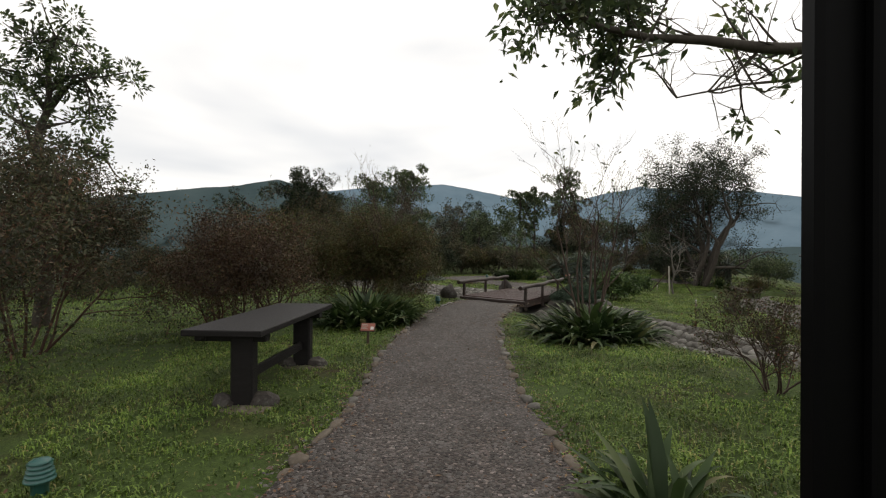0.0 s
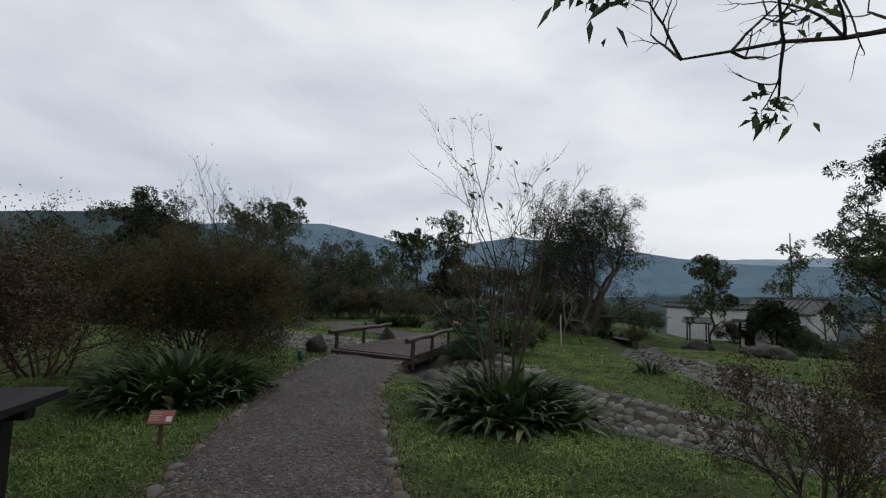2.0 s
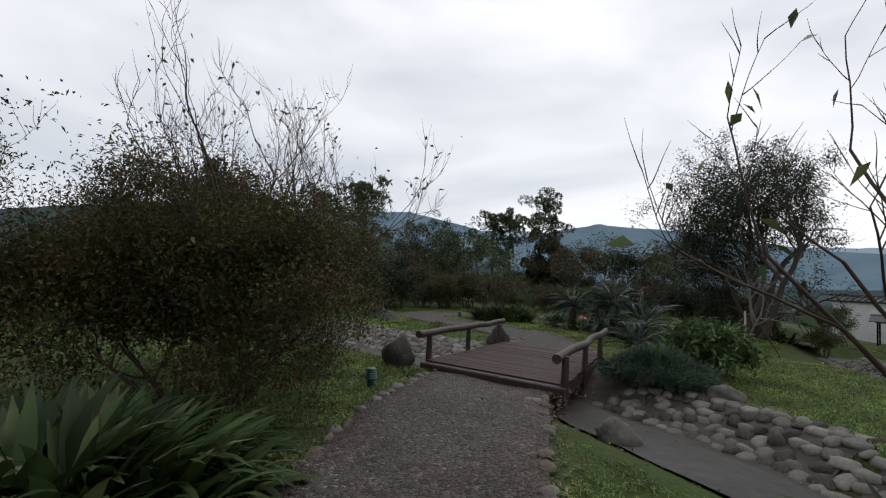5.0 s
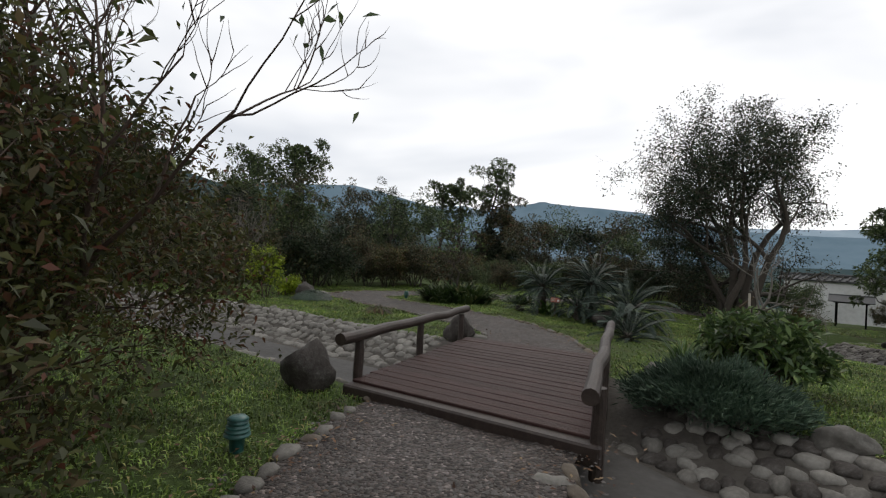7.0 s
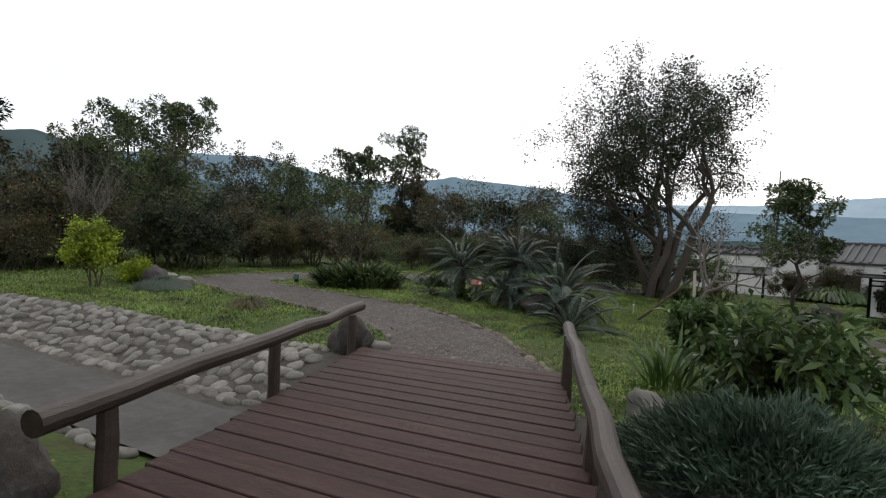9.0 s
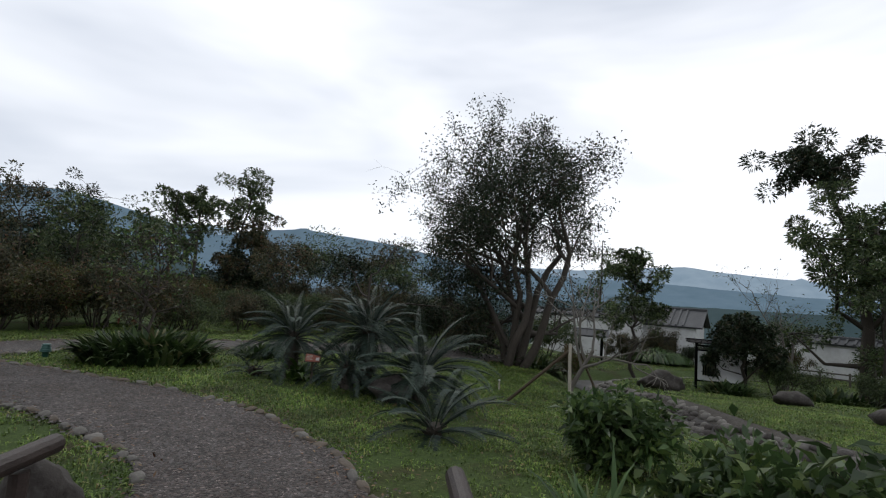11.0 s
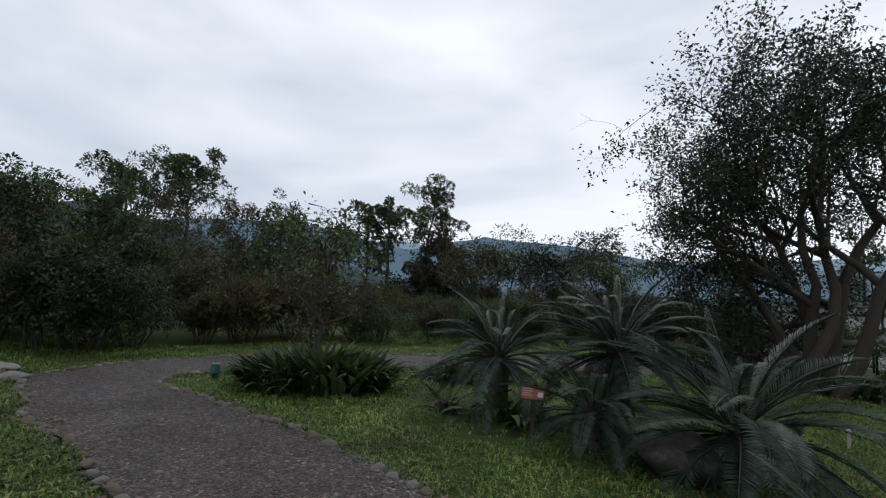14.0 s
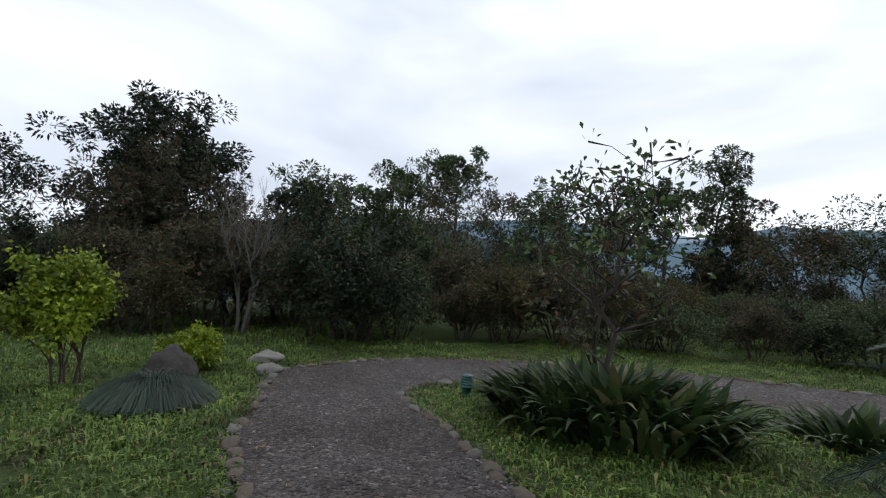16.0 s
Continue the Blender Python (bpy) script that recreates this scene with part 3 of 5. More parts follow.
def foliage(rng, tips, per_tip, size, width, spread, droop=0.25, flat=0.2, upward=0.2):
    P, D = [], []
    for pts, d in tips:
        n = rng.poisson(per_tip)
        if not n:
            continue
        i = rng.integers(0, len(pts), n)
        P.append(pts[i] + rng.normal(size=(n, 3)) * spread)
        D.append(rng.normal(size=(n, 3)) + d * 0.6 + np.array([0, 0, upward]))
    P, D = np.concatenate(P), np.concatenate(D)
    n = len(P)
    return blades(P, D, size * rng.uniform(0.6, 1.3, n), width * rng.uniform(0.7, 1.2, n), rng, droop, 0.12, flat)


def plant(name, label, category, x, y, seed, stems, length, radius, depth, leaves, leaf_mat, bark_mat, group="", z=None, turn=0.0, sides=6, base=0.12, lean=0.5, skip=0.0, dome=None, **kw):
    """A tree or shrub: stems from its base, forking depth times, and a crown of single leaves."""
    rng = np.random.default_rng(seed)
    ob = thing(name, label, category, x, y, (hz(x, y) if z is None else z) - 0.03, turn, group)
    lines, tips = [], []
    for s in range(stems):
        a = 2 * np.pi * (s + rng.uniform(-0.3, 0.3)) / stems
        out = np.array([np.cos(a), np.sin(a), 0])
        way = out * lean * rng.uniform(0.5, 1.2) + np.array([0, 0, 1])
        grow(rng, out * base * rng.uniform(0.3, 1) * (stems > 1), way, length * rng.uniform(0.8, 1.1), radius * rng.uniform(0.75, 1.1), 0, depth, lines, tips, **kw)
    finish("trunk" if category == "tree" else "branchwork", tubes_mesh("stems", lines, sides), bark_mat, ob, smooth=True)
    if dome:
        tips = [t for t in tips if (t[0][-1][0] ** 2 + t[0][-1][1] ** 2) / dome[0] ** 2 + ((t[0][-1][2] - dome[1]) / dome[2]) ** 2 < 1]
    if skip:
        tips = [t for t in tips if rng.random() > skip]
    if leaves:
        per, size, width, spread = leaves
        V, F = foliage(rng, tips, per, size, width, spread)
        finish("crown" if category == "tree" else "foliage", raw_mesh("crown", V, F), leaf_mat, ob)
    return ob


# ---- bench, bridge, signs and lamps ----
def bench_table(x, y, turn):
    ob = thing("garden_table", "black-stained plank table on two thick legs beside the path", "table", x, y, 0, turn)
    top = box(0.76, 2.25, 0.06, (0.0, 0, 0.77), 0.008)
    part("tabletop", top, M["black_wood"], ob)
    for s in (-1, 1):
        part("leg", box(0.22, 0.15, 0.74, (0.08, s * 0.82, 0.37), 0.02), M["black_wood"], ob)
        part("cross_beam", box(0.72, 0.10, 0.09, (-0.04, s * 0.82, 0.695), 0.01), M["black_wood"], ob)
        rng = np.random.default_rng(5 + s)
        for k in (-1, 1):
            me = stone_mesh("footing", rng, 0.15, 0.10, 0.10, 2)
            me.materials.append(M["stone_dark"])
            piece("footing", me, pose(0.08 + k * 0.19, s * 0.82 + 0.02 * k, 0.045, 0, 8, 20 * k), ob)
        me = stone_mesh("footing", rng, 0.30, 0.24, 0.035, 2)
        me.materials.append(M["stone_warm"])
        piece("base_stone", me, pose(0.1, s * 0.82, 0.015), ob)
    part("stretcher", box(0.05, 1.50, 0.10, (0.08, 0, 0.30), 0.008), M["black_wood"], ob)
    part("rail", box(0.05, 1.8, 0.08, (-0.3, 0, 0.70), 0.008), M["black_wood"], ob)
    return ob


bench_table(3.98, -1.7, 38)


def log_mesh(a, b, r0, r1, rng, sides=12, seg=8, wob=0.012):
    pts = np.linspace(a, b, seg + 1)
    pts[1:-1] += rng.normal(size=(seg - 1, 3)) * wob
    V, F = tube_arrays(pts, np.linspace(r0, r1, seg + 1) * rng.uniform(0.96, 1.05, seg + 1), sides)
    bm = bmesh.new()
    vs = [bm.verts.new(v) for v in V]
    for f in F:
        bm.faces.new([vs[i] for i in f])
    bm.faces.new(vs[:sides][::-1]), bm.faces.new(vs[-sides:])
    bmesh.ops.recalc_face_normals(bm, faces=bm.faces)
    return bm


def bridge():
    rng = np.random.default_rng(21)
    ob = thing("footbridge", "reddish-brown timber footbridge with log handrails across the stone channel", "bridge", 0, 0, 0)
    n = 19
    nl, nr, fl, fr = (np.array(p) for p in ((-0.44, 7.10), (1.86, 7.04), (-0.86, 10.2), (1.16, 10.28)))
    for i in range(n):
        s0, s1 = i / n, (i + 1) / n
        a, b = nl + (fl - nl) * (s0 + s1) / 2, nr + (fr - nr) * (s0 + s1) / 2
        c, d = (a + b) / 2, b - a
        w = 3.17 / n - 0.012
        m = pose(c[0], c[1], 0.112 + rng.uniform(-0.003, 0.003), rng.uniform(-0.5, 0.5), 0, math.degrees(math.atan2(d[1], d[0])) + rng.uniform(-0.15, 0.15))
        part("plank", box(float(np.hypot(*d)) + rng.uniform(-0.02, 0.03), w, 0.04, (0, 0, 0), 0.005, m), M["deck"], ob)
    part("beam", box(2.36, 0.16, 0.15, (0, 0, 0), 0.015, pose(0.72, 7.03, 0.035, 0, 0, -1.5)), M["log"], ob)
    part("beam", box(2.1, 0.16, 0.15, (0, 0, 0), 0.015, pose(0.15, 10.26, 0.0, 0, 0, 2)), M["log"], ob)
    for x0, x1 in ((-0.38, -0.72), (0.7, 0.2), (1.74, 1.15)):
        part("joist", box(0.14, 3.05, 0.16, (0, 0, 0), 0.01, pose((x0 + x1) / 2, 8.65, 0.005, 0, 0, math.degrees(math.atan2(x0 - x1, 3.05)))), M["log"], ob)
    for (x, y), h, r in (((-0.48, 7.22), 0.37, 0.048), ((-0.68, 8.60), 0.36, 0.045), ((-0.88, 10.0), 0.36, 0.045), ((1.86, 7.02), 0.36, 0.05), ((1.58, 8.4), 0.38, 0.045), ((1.27, 9.9), 0.42, 0.045)):
        part("post", log_mesh((x, y, -0.15), (x, y, 0.13 + h), r, r * 0.93, rng, seg=4, wob=0.003), M["log"], ob, smooth=False)
    part("handrail", log_mesh((-0.42, 6.88, 0.535), (-0.92, 10.24, 0.555), 0.058, 0.05, rng), M["log"], ob)
    part("handrail", log_mesh((1.86, 6.76, 0.48), (1.21, 10.35, 0.55), 0.058, 0.052, rng), M["log"], ob)
    return ob


bridge()


def plant_sign(x, y, turn, h=0.28):
    ob = thing("plant_sign", "small reddish-brown plant label on a short post", "sign", x, y, hz(x, y), turn, "plant signs")
    part("post", box(0.04, 0.03, h, (0, 0, h / 2), 0.004), M["stake_brown"], ob)
    m = pose(0, -0.02, h, -38, 0, 0)
    part("plate", box(0.24, 0.012, 0.15, (0, 0, 0.02), 0.003, m), M["stake_brown"], ob)
    part("panel", box(0.22, 0.006, 0.13, (0, -0.010, 0.02), 0.001, m), M["sign_red"], ob)
    part("picture", box(0.05, 0.004, 0.05, (0.075, -0.015, 0.0), 0, m), M["sign_white"], ob, "white square patch")
    bars = [box(w, 0.003, 0.008, (-0.05 + (w - 0.1) / 2, -0.0145, z), 0, m) for w, z in ((0.09, 0.06), (0.10, 0.035), (0.08, 0.012), (0.1, -0.01))]
    part("writing", join(*bars), M["stake_pale"], ob, "rows of pale unreadable text")
    return ob


plant_sign(3.051, 0.491, 35)
plant_sign(-1.188, 15.317, 8, 0.40)


def bollard_lamp(x, y, h=0.24):
    ob = thing("bollard_lamp", "small green ribbed garden lamp standing in the grass", "lamp", x, y, hz(x, y), 0, "garden lamps")
    bm = bmesh.new()
    prof = [(0.045, 0), (0.05, 0.4 * h), (0.075, 0.42 * h)]
    for k in range(4):
        z = h * (0.45 + 0.11 * k)
        prof += [(0.085 - 0.006 * k, z), (0.085 - 0.006 * k, z + 0.05 * h), (0.065 - 0.006 * k, z + 0.07 * h)]
    prof += [(0.07, 0.90 * h), (0.05, 0.97 * h), (0.004, h)]
    rings = [[bm.verts.new((r * math.cos(a * math.pi / 8), r * math.sin(a * math.pi / 8), z)) for a in range(16)] for r, z in prof]
    for a, b in zip(rings[:-1], rings[1:]):
        for i in range(16):
            bm.faces.new((a[i], a[(i + 1) % 16], b[(i + 1) % 16], b[i]))
    part("housing", bm, M["lamp_green"], ob, smooth=True)
    part("stem", log_mesh((0, 0, -0.1), (0, 0, 0.3 * h), 0.03, 0.03, np.random.default_rng(1), seg=2, wob=0), M["black_paint"], ob)
    return ob


for x, y in ((5.27, -3.97), (-0.11, 5.61), (-5.89, 15.67)):
    bollard_lamp(x, y)


def peg(x, y, h=0.2):
    ob = thing("marker_peg", "white plastic marker peg in the lawn", "peg", x, y, hz(x, y), 0, "marker pegs")
    part("peg_body", box(0.03, 0.02, h, (0, 0, h / 2), 0.004), M["stake_pale"], ob)
    part("cap", box(0.04, 0.03, 0.025, (0, 0, h), 0.006), M["plaster"], ob)


for x, y in ((1.841, 17.617), (5.445, 9.761), (6.726, 4.206), (4.426, 16.305), (-2.654, 17.728)):
    peg(x, y)

# ---- post at the start ----
doorpost = thing("door_post", "tall near-black painted timber door post with a moulded edge", "post", 9.178, -3.38, 0, 37)
part("jamb", box(0.24, 0.06, 3.2, (0, 0, 1.6), 0.012), M["black_paint"], doorpost)
part("stop", box(0.05, 0.03, 3.2, (-0.02, -0.045, 1.6), 0.006), M["black_paint"], doorpost)
part("frame_strip", box(0.08, 0.05, 3.2, (0.08, -0.055, 1.6), 0.006), M["black_paint"], doorpost)


# ---- rocks ----
def rock(x, y, s, mat, label, seed, sink=0.3, turn=0.0, name="rock", cuts=3):
    me = stone_mesh(name, np.random.default_rng(seed), *s, cuts, 0.25)
    me.materials.append(mat)
    me.polygons.foreach_set("use_smooth", np.ones(len(me.polygons), bool))
    ob = new(name, me)
    ob.matrix_basis = pose(x, y, hz(x, y) + s[2] * (1 - sink) - 0.02, 0, 0, turn)
    return tagged(ob, label, "rock", "garden rocks")


rock(-0.87, 6.95, (0.227, 0.217, 0.254), M["stone_dark"], "dark lichen-spotted boulder beside the footbridge", 1)
rock(-1.08, 10.35, (0.203, 0.172, 0.243), M["stone_dark"], "dark pointed rock behind the bridge rail", 31)
rock(-0.85, 10.55, (0.129, 0.129, 0.092), M["stone_pale"], "pale rounded stone by the bridge end", 32)
rock(3.4, 8.5, (0.20, 0.16, 0.13), M["stone"], "grey boulder above the cobbled bank", 2)
rock(2.646, 6.589, (0.223, 0.112, 0.178), M["stone"], "rough upright stone slab beside the path", 3, turn=30)
rock(1.91, 9.739, (0.197, 0.157, 0.147), M["stone"], "grey boulder behind the juniper", 4)
rock(-7.303, 13.008, (0.255, 0.213, 0.234), M["stone_dark"], "reddish-brown boulder beside the golden shrub", 5)
rock(-7.84, 14.146, (0.219, 0.164, 0.077), M["stone_pale"], "flat pale stone at the path edge", 6)
rock(-8.62, 14.324, (0.261, 0.196, 0.087), M["stone_pale"], "flat pale stone in the grass", 7)
rock(0.1, 15.0, (0.28, 0.2, 0.2), M["stone_dark"], "dark mossy boulder under the cycads", 8)
rock(7.304, 23.881, (0.702, 0.393, 0.337), M["stone_dark"], "dark boulder beside the stone channel", 9)
rock(9.615, 17.549, (0.595, 0.397, 0.291), M["stone_dark"], "dark boulder at the edge of the channel", 10)
rock(9.235, 20.674, (0.414, 0.304, 0.221), M["stone_dark"], "small dark boulder at the edge of the channel", 11)
rock(1.72, 6.45, (0.167, 0.123, 0.095), M["stone_pale"], "pale rounded stone at the bridge corner", 12)
rock(1.7, 6.76, (0.178, 0.111, 0.111), M["stone_warm"], "tan stone leaning on the bridge beam", 13, turn=-30)


# ---- strap-leaved clumps ----
def leaf_kit(kind, n, lo, hi, width, arch, mat, seed, **kw):
    rng = np.random.default_rng(seed)
    out = []
    for i in range(n):
        V, F = ribbon(rng.uniform(lo, hi), width * rng.uniform(0.8, 1.2), radians(rng.uniform(*arch)), twist=rng.uniform(-0.8, 0.8), **kw)
        me = raw_mesh(kind, V, F)
        me.materials.append(mat)
        me.polygons.foreach_set("use_smooth", np.ones(len(me.polygons), bool))
        out.append(me)
    return out


STRAP = leaf_kit("leaf", 12, 0.60, 0.95, 0.10, (15, 85), M["leaf_strap"], 3, narrow=0.12, fold=0.2)
BROAD = leaf_kit("leaf", 12, 0.48, 0.70, 0.088, (30, 135), M["leaf_strap"], 5, narrow=0.10, fold=0.2)
IRIS = leaf_kit("leaf", 8, 0.45, 0.7, 0.035, (25, 80), M["leaf_iris"], 4, seg=5, narrow=0.7)
FERN = leaf_kit("leaf", 6, 0.35, 0.6, 0.10, (70, 130), M["leaf_fern"], 6, narrow=0.5)


def clump(kind, label, x, y, rx, ry, count, seed, kit, size=1.0, group="", lean=48, turn=0.0, cat="plant", mass=0):
    rng = np.random.default_rng(seed)
    ob = thing(kind, label, cat, x, y, hz(x, y), turn, group)
    Vs, Fs, at = [], [], 0
    for i in range(count + mass):
        a, r = rng.uniform(0, 2 * np.pi), np.sqrt(rng.uniform(0, 1))
        px, py = r * rx * np.cos(a), r * ry * np.sin(a)
        tilt = lean * r**1.5 * rng.uniform(0.4, 1.15) + rng.uniform(0, 10)
        face = math.degrees(a) - 90 + rng.uniform(-75, 75)
        s = size * rng.uniform(0.75, 1.15) * (1.05 - 0.2 * r)
        m = Matrix.Translation((px * 0.82, py * 0.82, -0.03)) @ Euler((0, 0, radians(face))).to_matrix().to_4x4() @ Euler((radians(-tilt), 0, 0)).to_matrix().to_4x4() @ Matrix.Diagonal((s, s, s, 1))
        me = kit[int(rng.integers(len(kit)))]
        if i < count:
            piece("leaf", me, m, ob)
        else:
            V = np.empty(len(me.vertices) * 3, np.float32)
            me.vertices.foreach_get("co", V)
            F = np.empty(len(me.loops), np.int32)
            me.loops.foreach_get("vertex_index", F)
            R = np.array(m)
            Vs.append(V.reshape(-1, 3) @ R[:3, :3].T + R[:3, 3])
            Fs.append(F.reshape(-1, 4) + at)
            at += len(me.vertices)
    if mass:
        tagged(finish("leaf_mass", raw_mesh("leaf_mass", np.concatenate(Vs), np.concatenate(Fs)), kit[0].materials[0], ob, smooth=True), kind="stuff")
    return ob


clump("aspidistra", "large dark-green strap-leaved clump beside the path", 1.15, 2, 1.033, 1.131, 300, 11, BROAD, 1.259, "strap-leaved clumps", 48, mass=420)
clump("aspidistra", "wide clump of glossy strap leaves round a bare shrub", 5.3, 3.8, 1.154, 1.154, 300, 12, BROAD, 1.212, "strap-leaved clumps", 66, mass=340)
clump("aspidistra", "long bed of dense upright strap leaves on the island", -4.35, 16.05, 1.12, 0.75, 300, 13, BROAD, 1.12, "strap-leaved clumps", 24, 30, mass=720)
clump("aspidistra", "small round strap-leaved clump by the far path", -3.044, 17.786, 0.618, 0.515, 110, 14, BROAD, 0.742, "strap-leaved clumps", mass=120)
clump("aspidistra", "strap-leaved clump near the start of the path", 8.27, -1.6, 0.302, 0.302, 50, 15, BROAD, 0.957, "strap-leaved clumps")
clump("aspidistra", "strap-leaved clump round the foot of the large tree", 2.944, 22.299, 1.033, 0.646, 150, 16, BROAD, 1.033, "strap-leaved clumps")
clump("aspidistra", "strap-leaved clump beside the notice board", 9.518, 24.337, 0.852, 0.71, 150, 17, BROAD, 1.065, "strap-leaved clumps")
clump("aspidistra", "low strap-leaved hedge on the far lawn", 12.552, 23.885, 1.706, 0.711, 200, 18, BROAD, 0.995, "strap-leaved clumps")
clump("aspidistra", "small strap-leaved clump on the lawn beyond the channel", 6.599, 8.741, 0.273, 0.273, 60, 19, BROAD, 0.655, "strap-leaved clumps")
clump("iris_clump", "bright green upright iris leaves at the path side", 2.105, 10.828, 0.249, 0.249, 70, 20, IRIS, 0.947, "iris clumps", 30)
clump("fern", "light green fern under the cycad", -1.589, 15.817, 0.416, 0.346, 90, 21, FERN, 0.99, "ferns", 55)


# ---- cycads ----
def frond_mesh(length, arch, seed):
    rng = np.random.default_rng(seed)
    n = 46
    P, y, z, ang = [], 0.0, 0.0, radians(62)
    for i in range(n + 1):
        P.append((0, y, z))
        y += np.cos(ang) * length / n
        z += np.sin(ang) * length / n
        ang -= arch / n
    P = np.array(P)
    V, F = tube_arrays(P[::5], np.linspace(0.009, 0.003, len(P[::5])), 4)
    T = unit(np.gradient(P, axis=0))
    LP, LD, LL = [], [], []
    for i in range(5, n + 1):
        s = i / n
        ll = 0.18 * length * np.sin(np.pi * min(1, 0.12 + s * 0.86)) ** 0.6
        for side in (-1, 1):
            for off in (0, 0.5):
                p = P[i] - T[i] * off * length / n
                LP.append(p)
                LD.append(T[i] * 0.7 + np.array([side, 0, 0]) + np.array([0, 0, 0.28]) + rng.normal(size=3) * 0.05)
                LL.append(ll * rng.uniform(0.92, 1.05))
    LP, LD, LL = np.array(LP), unit(np.array(LD)), np.array(LL)[:, None]
    S = unit(np.cross(LD, np.cross(T.mean(0), LD) + np.array([0, 0, 1.0])))
    w = 0.0034 * max(length, 0.8)
    L = np.stack([LP - S * w * 0.6, LP + LD * LL * 0.6 - S * w, LP + LD * LL - np.array([0, 0, 0.02]), LP + LD * LL * 0.5 + S * w], 1).reshape(-1, 3)
    me = raw_mesh("frond", np.concatenate([V, L]), np.concatenate([F, np.arange(len(L)).reshape(-1, 4) + len(V)]))
    me.materials.append(M["leaf_cycad"])
    return me


FRONDS = [frond_mesh(1.0, radians(a), s) for s, a in enumerate((35, 50, 60, 70, 55, 80))]


def cycad(x, y, trunk, reach, count, seed, label):
    rng = np.random.default_rng(seed)
    ob = thing("cycad", label, "cycad", x, y, hz(x, y), 0, "cycads")
    r = 0.09 + 0.045 * trunk
    bm = log_mesh((0, 0, -0.05), (0, 0, trunk + 0.05), r, r * 0.85, rng, 14, 10, 0.01)
    part("trunk", bm, M["bark"], ob)
    st = []
    for i in range(int(60 * trunk) + 20):
        a, h = rng.uniform(0, 2 * np.pi), rng.uniform(0, trunk + 0.06)
        o = np.array([np.cos(a), np.sin(a), 0.0])
        st.append((np.stack([o * r * 0.7 + (0, 0, h), o * (r + 0.045) + (0, 0, h + 0.035)]), np.array([0.02, 0.008])))
    tagged(finish("trunk_scales", tubes_mesh("bases", st, 5), M["bark"], ob), kind="stuff")
    for i in range(count):
        a = i * 2.39996 + rng.uniform(-0.2, 0.2)
        s = (i + 0.5) / count
        tilt = -16 + 96 * s + rng.uniform(-6, 6)
        k = reach * rng.uniform(0.85, 1.1) * (0.85 + 0.15 * s)
        m = Matrix.Translation((0, 0, trunk + 0.02 - 0.05 * s)) @ Euler((0, 0, a)).to_matrix().to_4x4() @ Euler((radians(-tilt), radians(rng.uniform(-12, 12)), 0)).to_matrix().to_4x4() @ Matrix.Translation((0, r * 0.5, 0)) @ Matrix.Diagonal((k, k, k, 1))
        piece("frond", FRONDS[int(rng.integers(6))], m, ob)
    return ob


cycad(-1.686, 15.759, 0.713, 0.99, 42, 1, "grey-green cycad with a short shaggy trunk beside a plant sign")
cycad(-0.459, 15.855, 0.908, 1.12, 52, 2, "tall dark cycad with long arching fronds")
cycad(-0.642, 15.395, 0.347, 0.893, 30, 3, "dark cycad crowded between its neighbours")
cycad(0.525, 15.202, 0.44, 1.311, 46, 4, "broad cycad with drooping blue-green fronds above a boulder")
cycad(0.9, 13.3, 0.087, 1.037, 26, 5, "small low cycad spreading on the lawn near the path")
cycad(-2.269, 15.689, 0.05, 0.549, 18, 6, "small cycad offset in front of the fern")
cycad(2.853, 25.898, 1.001, 1.252, 26, 7, "distant cycad by the large tree")


# ---- near shrubs ----
plant("shrub", "twiggy reddish-brown shrub with sparse small leaves behind the table", "shrub", 0.704, -0.706, 31, 9, 1.097, 0.021, 4, (12, 0.048, 0.023, 0.095), M["leaf_redshrub"], M["twig_red"], "twiggy shrubs", lean=0.75, base=0.334)
plant("shrub", "twiggy brown-green shrub with many thin stems behind the table", "shrub", -1.912, 1.625, 32, 9, 1.232, 0.023, 4, (12, 0.051, 0.023, 0.092), M["leaf_shrub"], M["twig_red"], "twiggy shrubs", lean=0.75, base=0.359)
plant("shrub", "large bushy olive-green shrub beside the path", "shrub", -0.35, 3.5, 33, 12, 1.04, 0.022, 4, (46, 0.046, 0.017, 0.10), M["leaf_shrub"], M["twig"], "twiggy shrubs", lean=0.6, base=0.35)
plant("shrub", "large bushy olive-green shrub on the lawn", "shrub", -2.371, 4.709, 34, 10, 1.169, 0.023, 4, (14, 0.058, 0.023, 0.096), M["leaf_shrub"], M["twig"], "twiggy shrubs", lean=0.65, base=0.372)
plant("shrub", "dark spreading shrub at the edge of the lawn", "shrub", 2.706, -5.132, 35, 8, 1.2, 0.024, 4, (16, 0.055, 0.024, 0.1), M["leaf_thicket"], M["twig_red"], "twiggy shrubs", lean=0.7, base=0.35)
plant("shrub", "dark spreading shrub with reddish twigs on the lawn", "shrub", -0.243, -3.28, 36, 9, 1.476, 0.024, 4, (22, 0.059, 0.026, 0.098), M["leaf_thicket"], M["twig_red"], "twiggy shrubs", lean=0.7, base=0.344)
plant("shrub", "brown twiggy shrub with few leaves on the lawn", "shrub", 8.32, 1.75, 37, 9, 0.62, 0.013, 4, (3, 0.034, 0.017, 0.05), M["leaf_shrub"], M["twig"], "twiggy shrubs", lean=0.62, base=0.15, forks=(3, 4), spread=0.5, rise=0.08, shrink=0.62)
plant("shrub", "low brown twiggy shrub near the channel", "shrub", 9.602, 4.385, 38, 14, 0.75, 0.014, 4, (4, 0.035, 0.018, 0.06), M["leaf_redshrub"], M["twig"], "twiggy shrubs", lean=0.6, base=0.15, shrink=0.62)
